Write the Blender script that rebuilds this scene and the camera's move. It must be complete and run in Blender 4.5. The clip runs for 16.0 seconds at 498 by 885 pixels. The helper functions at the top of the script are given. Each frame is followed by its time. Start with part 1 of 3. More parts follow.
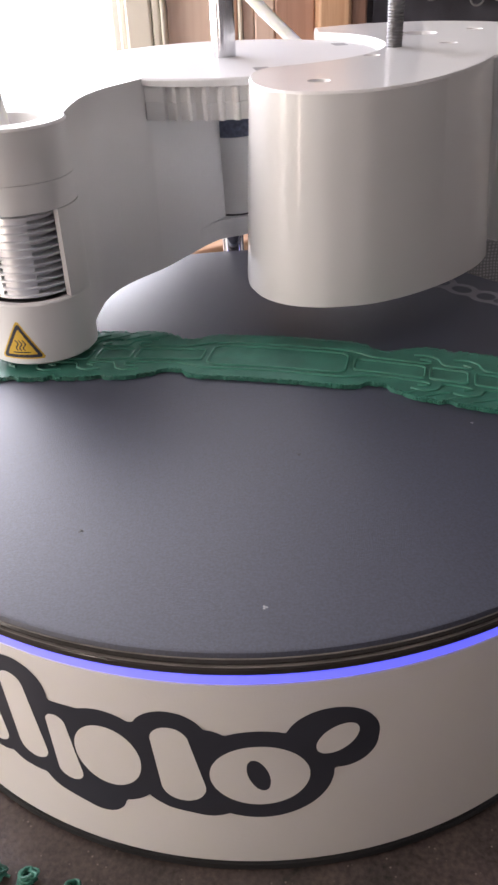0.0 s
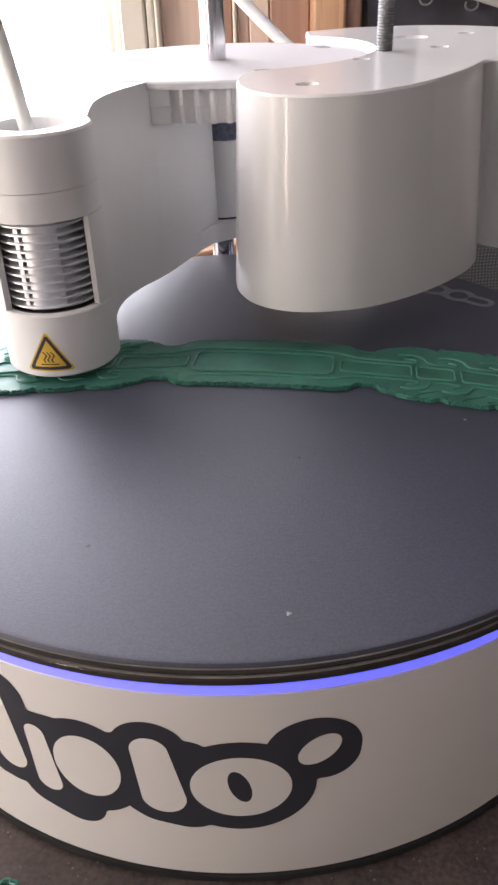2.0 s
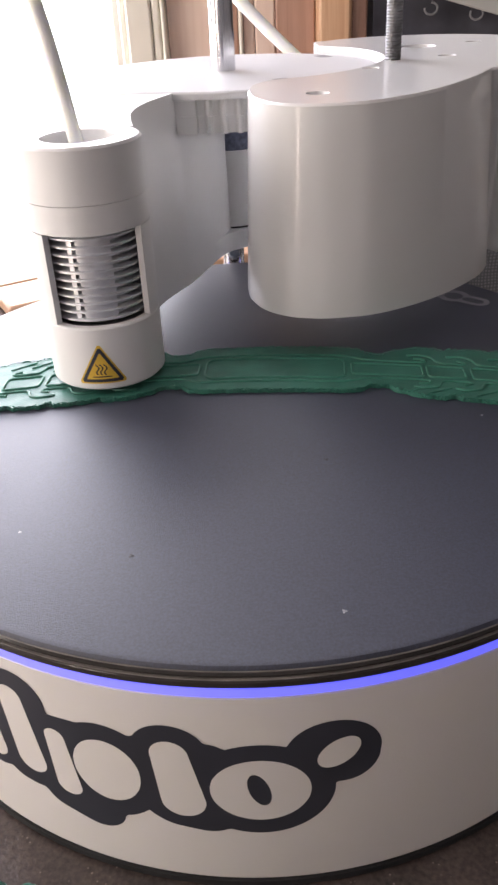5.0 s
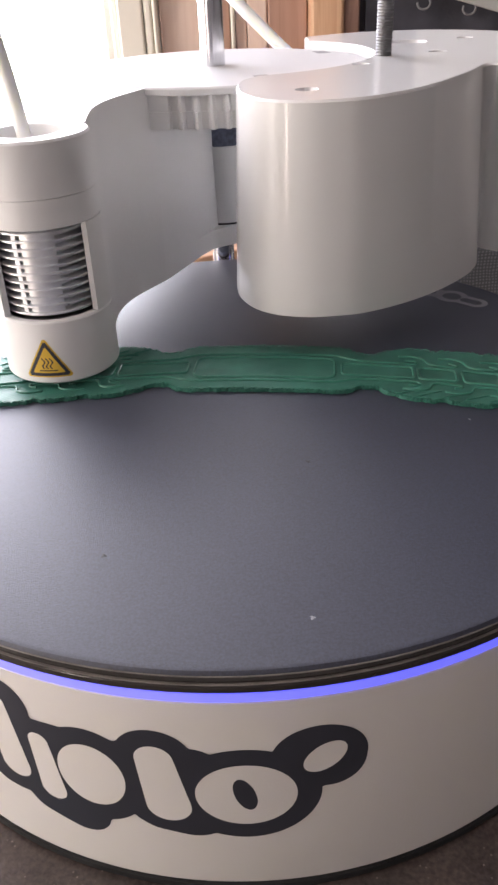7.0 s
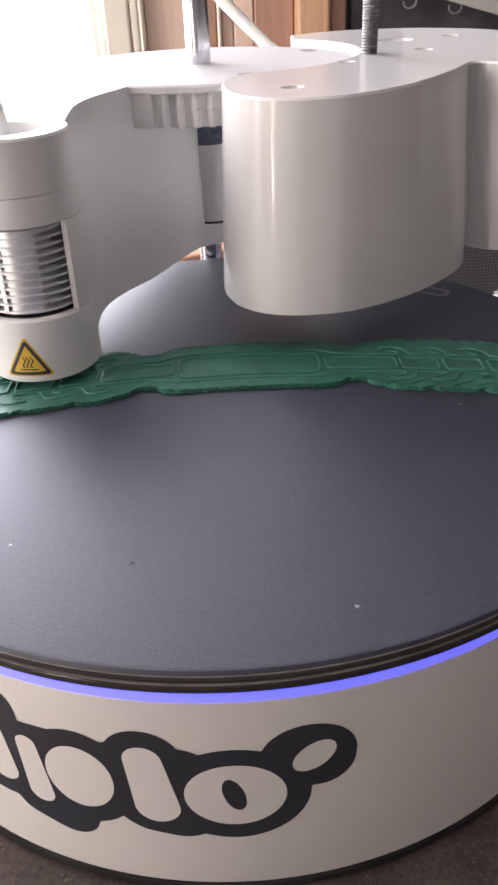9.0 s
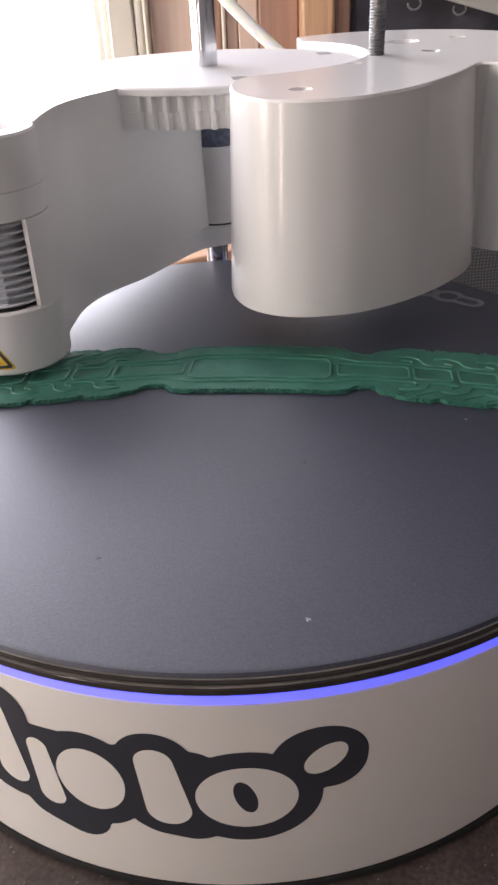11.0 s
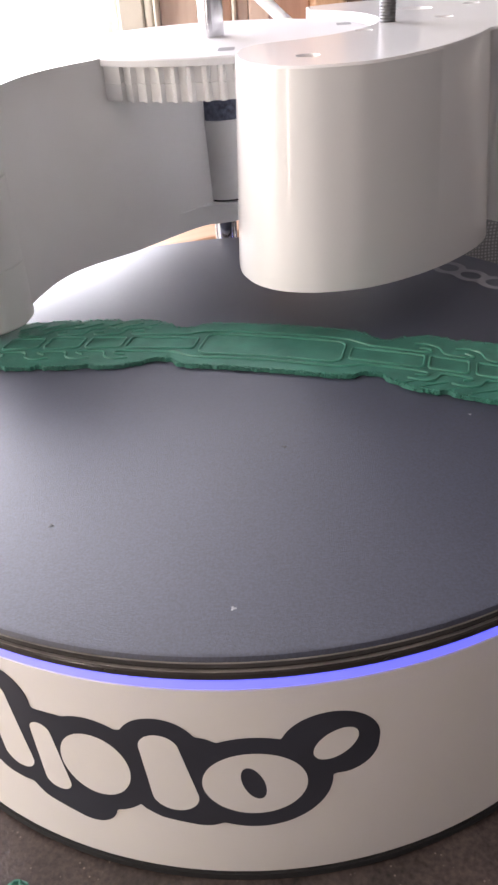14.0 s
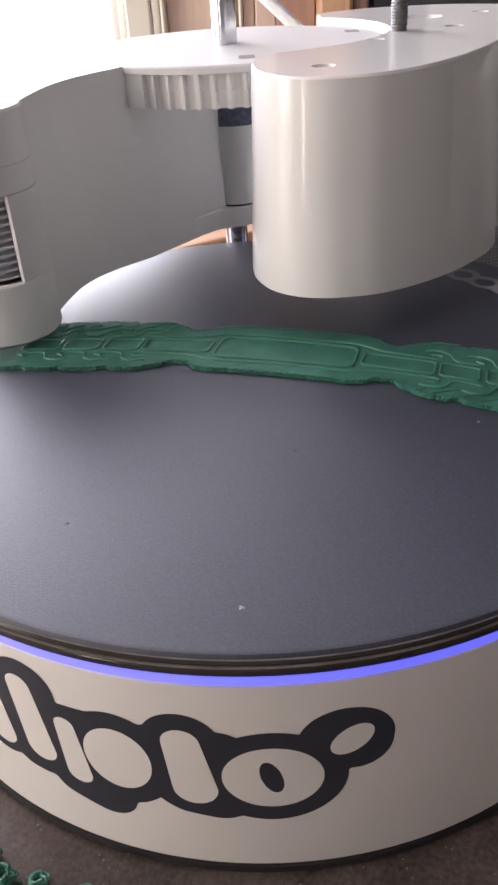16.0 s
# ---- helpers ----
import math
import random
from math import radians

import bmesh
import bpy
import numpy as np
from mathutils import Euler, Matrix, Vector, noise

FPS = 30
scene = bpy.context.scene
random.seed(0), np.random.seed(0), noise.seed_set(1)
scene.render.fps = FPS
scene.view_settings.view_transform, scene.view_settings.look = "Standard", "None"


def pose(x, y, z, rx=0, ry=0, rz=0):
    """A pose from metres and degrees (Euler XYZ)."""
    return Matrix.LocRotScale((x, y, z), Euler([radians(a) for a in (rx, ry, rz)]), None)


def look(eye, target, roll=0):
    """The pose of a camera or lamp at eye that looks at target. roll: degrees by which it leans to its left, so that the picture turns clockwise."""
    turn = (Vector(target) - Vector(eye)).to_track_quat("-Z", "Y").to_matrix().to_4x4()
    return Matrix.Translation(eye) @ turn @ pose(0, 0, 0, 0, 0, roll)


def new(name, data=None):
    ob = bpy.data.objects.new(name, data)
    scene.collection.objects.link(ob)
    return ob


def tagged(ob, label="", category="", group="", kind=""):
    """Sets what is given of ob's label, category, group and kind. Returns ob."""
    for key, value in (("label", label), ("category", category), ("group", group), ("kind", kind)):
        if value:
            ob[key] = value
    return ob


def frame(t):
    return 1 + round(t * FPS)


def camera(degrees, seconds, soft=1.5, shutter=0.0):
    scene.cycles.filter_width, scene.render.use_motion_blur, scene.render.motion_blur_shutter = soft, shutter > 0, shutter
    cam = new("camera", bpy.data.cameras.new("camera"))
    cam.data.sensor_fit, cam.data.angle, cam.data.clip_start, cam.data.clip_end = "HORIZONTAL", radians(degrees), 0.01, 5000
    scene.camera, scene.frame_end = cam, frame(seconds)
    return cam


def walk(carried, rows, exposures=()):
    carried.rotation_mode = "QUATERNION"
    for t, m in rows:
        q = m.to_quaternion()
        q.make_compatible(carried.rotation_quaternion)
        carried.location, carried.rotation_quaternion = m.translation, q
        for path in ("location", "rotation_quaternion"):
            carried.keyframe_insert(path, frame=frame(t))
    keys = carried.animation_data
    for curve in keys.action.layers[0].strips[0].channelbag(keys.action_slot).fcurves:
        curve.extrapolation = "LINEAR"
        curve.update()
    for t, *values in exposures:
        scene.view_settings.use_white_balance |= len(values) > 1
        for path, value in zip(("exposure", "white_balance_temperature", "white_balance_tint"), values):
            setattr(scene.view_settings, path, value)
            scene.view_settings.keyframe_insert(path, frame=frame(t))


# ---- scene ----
cam = camera(34.3, 16.0, soft=2.6)
walk(cam, [
    (0, pose(0.00056, -0.19267, 0.16350, 57.990, 2.103, -0.690)),
    (0.5, pose(0.00189, -0.19347, 0.16434, 58.095, 2.183, -0.678)),
    (1, pose(-0.00005, -0.19339, 0.16452, 58.292, 2.080, -0.651)),
    (1.5, pose(0.00150, -0.19192, 0.16371, 58.332, 2.035, -0.690)),
    (2, pose(0.00318, -0.19083, 0.16290, 58.232, 1.816, -0.800)),
    (2.5, pose(0.00230, -0.19104, 0.16344, 58.158, 1.908, -0.921)),
    (3, pose(0.00294, -0.19087, 0.16338, 58.170, 1.914, -0.953)),
    (3.5, pose(0.00319, -0.19109, 0.16316, 58.305, 2.075, -0.873)),
    (4, pose(0.00023, -0.19286, 0.16488, 58.495, 2.317, -0.677)),
    (4.2, pose(0.00044, -0.19336, 0.16334, 59.026, 2.545, -0.507)),
    (6.5, pose(0.00230, -0.18964, 0.16253, 58.583, 2.191, -0.880)),
    (7, pose(0.00269, -0.19033, 0.16297, 58.531, 2.154, -0.983)),
    (7.5, pose(0.00326, -0.19021, 0.16319, 58.469, 2.177, -1.534)),
    (8, pose(0.00302, -0.19057, 0.16320, 58.484, 2.216, -1.721)),
    (8.5, pose(0.00373, -0.19031, 0.16273, 58.489, 2.224, -1.722)),
    (9, pose(0.00317, -0.18989, 0.16254, 58.460, 2.077, -1.798)),
    (11.5, pose(0.00090, -0.18968, 0.16259, 58.603, 2.502, -1.485)),
    (12, pose(-0.00028, -0.18680, 0.16045, 58.211, 2.651, -1.161)),
    (12.5, pose(0.00173, -0.18581, 0.15959, 57.917, 2.772, -1.064)),
    (13, pose(0.00070, -0.18522, 0.15926, 57.830, 2.876, -1.000)),
    (13.5, pose(0.00126, -0.18580, 0.15898, 57.607, 2.996, -0.983)),
    (14, pose(0.00346, -0.18641, 0.15896, 57.506, 3.199, -0.932)),
    (14.5, pose(0.00269, -0.18617, 0.15922, 57.327, 2.810, -1.150)),
    (15, pose(-0.00006, -0.18628, 0.15977, 57.340, 2.625, -1.144)),
    (15.5, pose(-0.00018, -0.18741, 0.16070, 57.233, 2.540, -1.061)),
    (16, pose(-0.00000, -0.18931, 0.16202, 57.444, 2.956, -0.781)),
], [(0, 0.16), (1, 0.1), (2, 0.24), (4, 0.12), (6.5, 0.22), (7.5, 0.28), (9, 0.28), (11.5, 0.13), (12.5, 0.26), (13.5, 0.45), (14.2, 0.52), (15, 0.36), (16, 0.1)])
# seconds, turn of the plate, swing of the arm in degrees
TURNS = [(0, 3.75, 8.38), (0.5, 0.63, 10.39), (1, 3.62, 12.23), (1.5, 5.86, 11.78), (2, 8.43, 15), (2.5, 4.18, 17.01), (3, 7.98, 18.38), (3.5, 10.86, 18.21),
         (4, 13.99, 21.84), (4.2, 11.32, 22.4), (6.5, 15.98, 14.37), (7, 10.58, 14.58), (7.5, 7.54, 11.25), (8, 10.76, 9.67), (8.5, 14.56, 11.74), (9, 17,
         13.82), (11.5, 9.3, 5.81), (12, 11.91, 8.84), (12.5, 6.84, 2.23), (13, 2.36, 2.59), (13.5, 0.05, -1.1), (14, 1.38, -2.84), (14.5, 4.35, -0.97), (15,
         6.78, 2.4), (15.5, 2.39, 3.14), (16, -0.02, -0)]
BACK_W, SIDE_W, SLIT_W, SKY_S, LED_S, SUN_S = 36, 21, 9.0, 4.0, 1.1, 5.0

# ---- world, sun, windows ----
world = bpy.data.worlds.new("sky")
scene.world = world
world.use_nodes = True
wn = world.node_tree
sky = wn.nodes.new("ShaderNodeTexSky")
sky.sky_type, sky.sun_disc = "NISHITA", False
sky.sun_elevation, sky.sun_rotation = radians(41), radians(-4)
wn.links.new(sky.outputs[0], wn.nodes["Background"].inputs[0])
wn.nodes["Background"].inputs[1].default_value = 0.12


def area_lamp(name, m, sx, sy, watts, color):
    data = bpy.data.lights.new(name, "AREA")
    data.shape, data.size, data.size_y, data.energy, data.color = "RECTANGLE", sx, sy, watts, color
    ob = new(name, data)
    ob.matrix_world = m
    return ob


sun = new("sun", bpy.data.lights.new("sun", "SUN"))
sun.data.energy, sun.data.angle, sun.data.color = SUN_S, radians(0.8), (1.0, 0.94, 0.86)
sun.matrix_world = look((-0.05, 0.76, 0.66), (0, 0, 0))

# daylight standing in the back and side window openings
area_lamp("window_daylight_back", look((-0.64, 0.66, 0.40), (-0.60, -0.1, 0.30)), 1.05, 1.30, BACK_W, (0.935, 0.895, 1.0))
area_lamp("window_daylight_side", look((-1.33, -0.21, 0.38), (0.0, 0.02, 0.1)), 0.72, 1.02, SIDE_W, (1.0, 0.88, 0.80))
# unseen slit lamp, added for the narrow streak on the carriage's front
area_lamp("streak_lamp_slit", look((-1.33, -1.56, 0.12), (0.0, 0.02, 0.1)), 0.05, 1.25, SLIT_W, (1.0, 0.84, 0.74))


# ---- materials ----
def mat(name, color, rough=0.5, metal=0.0, spec=0.5, noise_scale=0, amount=0.0, bump=0.0, bump_scale=0,
        coat=0.0, coat_rough=0.1, rough_var=0.0, sss=0.0):
    m = bpy.data.materials.new(name)
    m.use_nodes = True
    nt = m.node_tree
    b = nt.nodes["Principled BSDF"]
    b.inputs["Base Color"].default_value = (*color, 1)
    b.inputs["Roughness"].default_value = rough
    b.inputs["Metallic"].default_value = metal
    b.inputs["Specular IOR Level"].default_value = spec
    b.inputs["Coat Weight"].default_value = coat
    b.inputs["Coat Roughness"].default_value = coat_rough
    if sss:
        b.inputs["Subsurface Weight"].default_value = sss
        b.inputs["Subsurface Radius"].default_value = (0.002, 0.002, 0.0015)
    co = nt.nodes.new("ShaderNodeTexCoord")
    if noise_scale:
        n = nt.nodes.new("ShaderNodeTexNoise")
        n.inputs["Scale"].default_value, n.inputs["Detail"].default_value = noise_scale, 6
        nt.links.new(co.outputs["Object"], n.inputs["Vector"])
        r = nt.nodes.new("ShaderNodeValToRGB")
        lo, hi = [c * (1 - amount) for c in color], [min(1, c * (1 + amount)) for c in color]
        r.color_ramp.elements[0].color, r.color_ramp.elements[1].color = (*lo, 1), (*hi, 1)
        r.color_ramp.elements[0].position, r.color_ramp.elements[1].position = 0.3, 0.7
        nt.links.new(n.outputs[0], r.inputs[0])
        nt.links.new(r.outputs[0], b.inputs["Base Color"])
        if rough_var:
            k = nt.nodes.new("ShaderNodeMapRange")
            k.inputs["To Min"].default_value, k.inputs["To Max"].default_value = rough - rough_var, rough + rough_var
            nt.links.new(n.outputs[0], k.inputs["Value"])
            nt.links.new(k.outputs[0], b.inputs["Roughness"])
    if bump:
        n = nt.nodes.new("ShaderNodeTexNoise")
        n.inputs["Scale"].default_value, n.inputs["Detail"].default_value = bump_scale, 4
        nt.links.new(co.outputs["Object"], n.inputs["Vector"])
        k = nt.nodes.new("ShaderNodeBump")
        k.inputs["Strength"].default_value, k.inputs["Distance"].default_value = bump, 0.001
        nt.links.new(n.outputs[0], k.inputs["Height"])
        nt.links.new(k.outputs[0], b.inputs["Normal"])
    return m


def glow(name, color, strength):
    m = bpy.data.materials.new(name)
    m.use_nodes = True
    b = m.node_tree.nodes["Principled BSDF"]
    b.inputs["Base Color"].default_value = (0.3, 0.3, 0.4, 1)
    b.inputs["Emission Color"].default_value = (*color, 1)
    b.inputs["Emission Strength"].default_value = strength
    return m


def wood(name, dark, light, scale=1.0, rough=0.45, axis=2):
    m = mat(name, dark, rough)
    nt = m.node_tree
    b = nt.nodes["Principled BSDF"]
    co = nt.nodes.new("ShaderNodeTexCoord")
    mp = nt.nodes.new("ShaderNodeMapping")
    s = [90 * scale] * 3
    s[axis] = 5 * scale
    mp.inputs["Scale"].default_value = s
    n = nt.nodes.new("ShaderNodeTexNoise")
    n.inputs["Detail"].default_value, n.inputs["Distortion"].default_value = 8, 0.6
    r = nt.nodes.new("ShaderNodeValToRGB")
    r.color_ramp.elements[0].color, r.color_ramp.elements[1].color = (*dark, 1), (*light, 1)
    r.color_ramp.elements[0].position, r.color_ramp.elements[1].position = 0.3, 0.72
    nt.links.new(co.outputs["Object"], mp.inputs[0])
    nt.links.new(mp.outputs[0], n.inputs["Vector"])
    nt.links.new(n.outputs[0], r.inputs[0])
    nt.links.new(r.outputs[0], b.inputs["Base Color"])
    return m


def counter_material():
    """Dark brown speckled laminate."""
    m = mat("speckled_counter", (0.05, 0.04, 0.037), 0.22)
    nt = m.node_tree
    b = nt.nodes["Principled BSDF"]
    co = nt.nodes.new("ShaderNodeTexCoord")
    big = nt.nodes.new("ShaderNodeTexNoise")
    big.inputs["Scale"].default_value, big.inputs["Detail"].default_value = 60, 8
    fine = nt.nodes.new("ShaderNodeTexNoise")
    fine.inputs["Scale"].default_value, fine.inputs["Detail"].default_value = 900, 3
    spots = nt.nodes.new("ShaderNodeTexVoronoi")
    spots.inputs["Scale"].default_value = 620
    for n in (big, fine, spots):
        nt.links.new(co.outputs["Object"], n.inputs["Vector"])
    r = nt.nodes.new("ShaderNodeValToRGB")
    r.color_ramp.elements[0].color, r.color_ramp.elements[1].color = (0.022, 0.019, 0.018, 1), (0.115, 0.085, 0.075, 1)
    r.color_ramp.elements[0].position, r.color_ramp.elements[1].position = 0.3, 0.75
    add = nt.nodes.new("ShaderNodeMath")
    add.operation = "MULTIPLY_ADD"
    add.inputs[1].default_value, add.inputs[2].default_value = 0.5, 0.0
    add2 = nt.nodes.new("ShaderNodeMath")
    add2.operation = "MULTIPLY_ADD"
    add2.inputs[1].default_value = 0.5
    nt.links.new(fine.outputs[0], add.inputs[0])
    nt.links.new(big.outputs[0], add2.inputs[0])
    nt.links.new(add.outputs[0], add2.inputs[2])
    nt.links.new(add2.outputs[0], r.inputs[0])
    sp = nt.nodes.new("ShaderNodeValToRGB")
    sp.color_ramp.elements[0].color, sp.color_ramp.elements[1].color = (1, 1, 1, 1), (0, 0, 0, 1)
    sp.color_ramp.elements[0].position, sp.color_ramp.elements[1].position = 0.08, 0.17
    nt.links.new(spots.outputs["Distance"], sp.inputs[0])
    gate = nt.nodes.new("ShaderNodeTexNoise")
    gate.inputs["Scale"].default_value = 150
    nt.links.new(co.outputs["Object"], gate.inputs["Vector"])
    gr = nt.nodes.new("ShaderNodeValToRGB")
    gr.color_ramp.elements[0].position, gr.color_ramp.elements[1].position = 0.52, 0.62
    nt.links.new(gate.outputs[0], gr.inputs[0])
    mu = nt.nodes.new("ShaderNodeMath")
    mu.operation = "MULTIPLY"
    nt.links.new(sp.outputs[0], mu.inputs[0])
    nt.links.new(gr.outputs[0], mu.inputs[1])
    mix = nt.nodes.new("ShaderNodeMix")
    mix.data_type = "RGBA"
    nt.links.new(mu.outputs[0], mix.inputs[0])
    nt.links.new(r.outputs[0], mix.inputs[6])
    mix.inputs[7].default_value = (0.2, 0.155, 0.14, 1)
    nt.links.new(mix.outputs[2], b.inputs["Base Color"])
    k = nt.nodes.new("ShaderNodeBump")
    k.inputs["Strength"].default_value, k.inputs["Distance"].default_value = 0.25, 0.0006
    nt.links.new(fine.outputs[0], k.inputs["Height"])
    nt.links.new(k.outputs[0], b.inputs["Normal"])
    return m


def print_material():
    """Green printed plastic with the fine slanted rows of laid thread."""
    m = mat("green_plastic", (0.012, 0.17, 0.085), 0.48)
    nt = m.node_tree
    b = nt.nodes["Principled BSDF"]
    co = nt.nodes.new("ShaderNodeTexCoord")
    mp = nt.nodes.new("ShaderNodeMapping")
    mp.inputs["Rotation"].default_value = (0, 0, radians(-20))
    w = nt.nodes.new("ShaderNodeTexWave")
    w.bands_direction = "Y"
    w.inputs["Scale"].default_value, w.inputs["Distortion"].default_value = 330, 1.2
    w.inputs["Detail"].default_value, w.inputs["Detail Scale"].default_value = 2, 0.4
    n = nt.nodes.new("ShaderNodeTexNoise")
    n.inputs["Scale"].default_value, n.inputs["Detail"].default_value = 140, 5
    nt.links.new(co.outputs["Object"], mp.inputs[0])
    nt.links.new(mp.outputs[0], w.inputs["Vector"])
    nt.links.new(co.outputs["Object"], n.inputs["Vector"])
    r = nt.nodes.new("ShaderNodeValToRGB")
    r.color_ramp.elements[0].color, r.color_ramp.elements[1].color = (0.026, 0.112, 0.084, 1), (0.042, 0.172, 0.128, 1)
    r.color_ramp.elements[0].position, r.color_ramp.elements[1].position = 0.3, 0.7
    nt.links.new(n.outputs[0], r.inputs[0])
    nt.links.new(r.outputs[0], b.inputs["Base Color"])
    k = nt.nodes.new("ShaderNodeBump")
    k.inputs["Strength"].default_value, k.inputs["Distance"].default_value = 0.1, 0.0003
    nt.links.new(w.outputs[1], k.inputs["Height"])
    k2 = nt.nodes.new("ShaderNodeBump")
    k2.inputs["Strength"].default_value, k2.inputs["Distance"].default_value = 0.4, 0.0008
    nt.links.new(n.outputs[0], k2.inputs["Height"])
    nt.links.new(k.outputs[0], k2.inputs["Normal"])
    nt.links.new(k2.outputs[0], b.inputs["Normal"])
    return m


def weave_material():
    m = mat("grey_weave", (0.12, 0.12, 0.13), 0.8)
    nt = m.node_tree
    b = nt.nodes["Principled BSDF"]
    co = nt.nodes.new("ShaderNodeTexCoord")
    ws = []
    for d in ("X", "Z"):
        w = nt.nodes.new("ShaderNodeTexWave")
        w.bands_direction = d
        w.inputs["Scale"].default_value, w.inputs["Distortion"].default_value = 190, 3
        nt.links.new(co.outputs["Object"], w.inputs["Vector"])
        ws.append(w)
    mx = nt.nodes.new("ShaderNodeMath")
    mx.operation = "MULTIPLY"
    nt.links.new(ws[0].outputs[1], mx.inputs[0])
    nt.links.new(ws[1].outputs[1], mx.inputs[1])
    r = nt.nodes.new("ShaderNodeValToRGB")
    r.color_ramp.elements[0].color, r.color_ramp.elements[1].color = (0.07, 0.07, 0.075, 1), (0.19, 0.19, 0.2, 1)
    nt.links.new(mx.outputs[0], r.inputs[0])
    nt.links.new(r.outputs[0], b.inputs["Base Color"])
    return m


WHITE = mat("white_plastic", (0.68, 0.675, 0.665), 0.4, noise_scale=40, amount=0.012, bump=0.04, bump_scale=900, rough_var=0.03, coat=0.7, coat_rough=0.13)
ARM_WHITE = mat("white_matt_plastic", (0.68, 0.675, 0.67), 0.42, noise_scale=40, amount=0.012, bump=0.04, bump_scale=900, rough_var=0.03, coat=0.1, coat_rough=0.2)
WHITE_TOP = mat("white_sheet_plastic", (0.6, 0.6, 0.605), 0.45, noise_scale=25, amount=0.03, bump=0.03, bump_scale=500, rough_var=0.06)
SHELL = mat("cream_shell", (0.66, 0.635, 0.605), 0.42, noise_scale=14, amount=0.025, bump=0.05, bump_scale=1500, rough_var=0.05, sss=0.4)
PLATE = mat("black_satin_plate", (0.031, 0.036, 0.060), 0.54, spec=0.95, noise_scale=1900, amount=0.4, bump=0.18, bump_scale=3300, rough_var=0.12)
RIM = mat("black_gloss_rim", (0.03, 0.026, 0.024), 0.2, noise_scale=60, amount=0.3)
# pale grey that puts the rim's edge highlights into the colour
EDGE_SHINE = mat("rim_edge_shine", (0.2, 0.18, 0.165), 0.35, noise_scale=120, amount=0.4)
RUBBER = mat("black_rubber", (0.014, 0.014, 0.015), 0.6, noise_scale=80, amount=0.3)
INK = mat("dark_print_ink", (0.028, 0.030, 0.041), 0.4, noise_scale=60, amount=0.15)
STEEL = mat("bright_steel", (0.62, 0.62, 0.64), 0.16, 1.0, noise_scale=120, amount=0.06, rough_var=0.05)
DULL_STEEL = mat("dull_steel", (0.22, 0.22, 0.225), 0.45, 1.0, noise_scale=200, amount=0.25, rough_var=0.1)
ALUMINIUM = mat("cast_aluminium", (0.9, 0.91, 0.94), 0.3, 0.85, noise_scale=300, amount=0.08, rough_var=0.06)
SCREW = mat("dark_screw_steel", (0.07, 0.07, 0.075), 0.5, 0.5, noise_scale=300, amount=0.3)
DARK = mat("dark_hollow", (0.02, 0.02, 0.022), 0.7, noise_scale=80, amount=0.3)
NAVY = mat("navy_fabric_tape", (0.10, 0.115, 0.17), 0.75, noise_scale=700, amount=0.4, bump=0.3, bump_scale=1200)
LED = glow("blue_led_diffuser", (0.07, 0.08, 1.0), LED_S)
YELLOW = mat("yellow_sticker", (0.66, 0.43, 0.05), 0.4, noise_scale=200, amount=0.06)
TUBE = mat("milky_tube", (0.86, 0.86, 0.82), 0.3, noise_scale=60, amount=0.04, sss=0.9)
GREEN = print_material()
GREEN_LINE = mat("green_thread", (0.034, 0.158, 0.112), 0.42, noise_scale=200, amount=0.15)
COUNTER = counter_material()
MARK = mat("grey_plate_print", (0.22, 0.22, 0.23), 0.5, noise_scale=300, amount=0.1)
PALE_MARK = mat("pale_plate_print", (0.22, 0.22, 0.235), 0.5, noise_scale=300, amount=0.1)
BOARD = mat("pale_grey_board", (0.42, 0.42, 0.4), 0.6, noise_scale=20, amount=0.08)
# dark colour for a bump's painted shade and a small hole
DARK_MARK = mat("dark_plate_mark", (0.03, 0.03, 0.034), 0.5, noise_scale=900, amount=0.2)
SPECK = mat("pale_speck", (0.3, 0.3, 0.32), 0.4, noise_scale=900, amount=0.2)
CREAM = mat("cream_paint", (0.78, 0.75, 0.66), 0.4, noise_scale=20, amount=0.05, bump=0.05, bump_scale=150)
TAN = wood("tan_curtain_wood", (0.68, 0.52, 0.43), (0.75, 0.60, 0.51), 0.5)
BROWN = wood("brown_wood", (0.36, 0.21, 0.155), (0.45, 0.28, 0.21), 0.6)
ORANGE = wood("orange_pine", (0.55, 0.32, 0.19), (0.68, 0.45, 0.28), 0.6)
SILL = wood("pine_sill", (0.40, 0.23, 0.14), (0.50, 0.31, 0.20), 0.6, axis=0)
PAINT = mat("pale_wall_paint", (0.22, 0.213, 0.218), 0.8, noise_scale=12, amount=0.05, bump=0.1, bump_scale=300)
CEIL = mat("ceiling_paint", (0.8, 0.8, 0.8), 0.9, noise_scale=10, amount=0.03)
FLOOR = wood("floor_wood", (0.22, 0.125, 0.07), (0.33, 0.195, 0.115), 0.3, axis=0)
NIGHT = mat("dark_blue_cloth", (0.04, 0.04, 0.052), 0.8, noise_scale=30, amount=0.4, bump=0.2, bump_scale=500)
WEAVE = weave_material()
FOIL = mat("silver_foil", (0.8, 0.8, 0.8), 0.25, 1.0, noise_scale=150, amount=0.1, bump=0.6, bump_scale=200)
OUTSIDE = glow("bright_overcast_sky", (1.0, 1.0, 1.0), SKY_S)


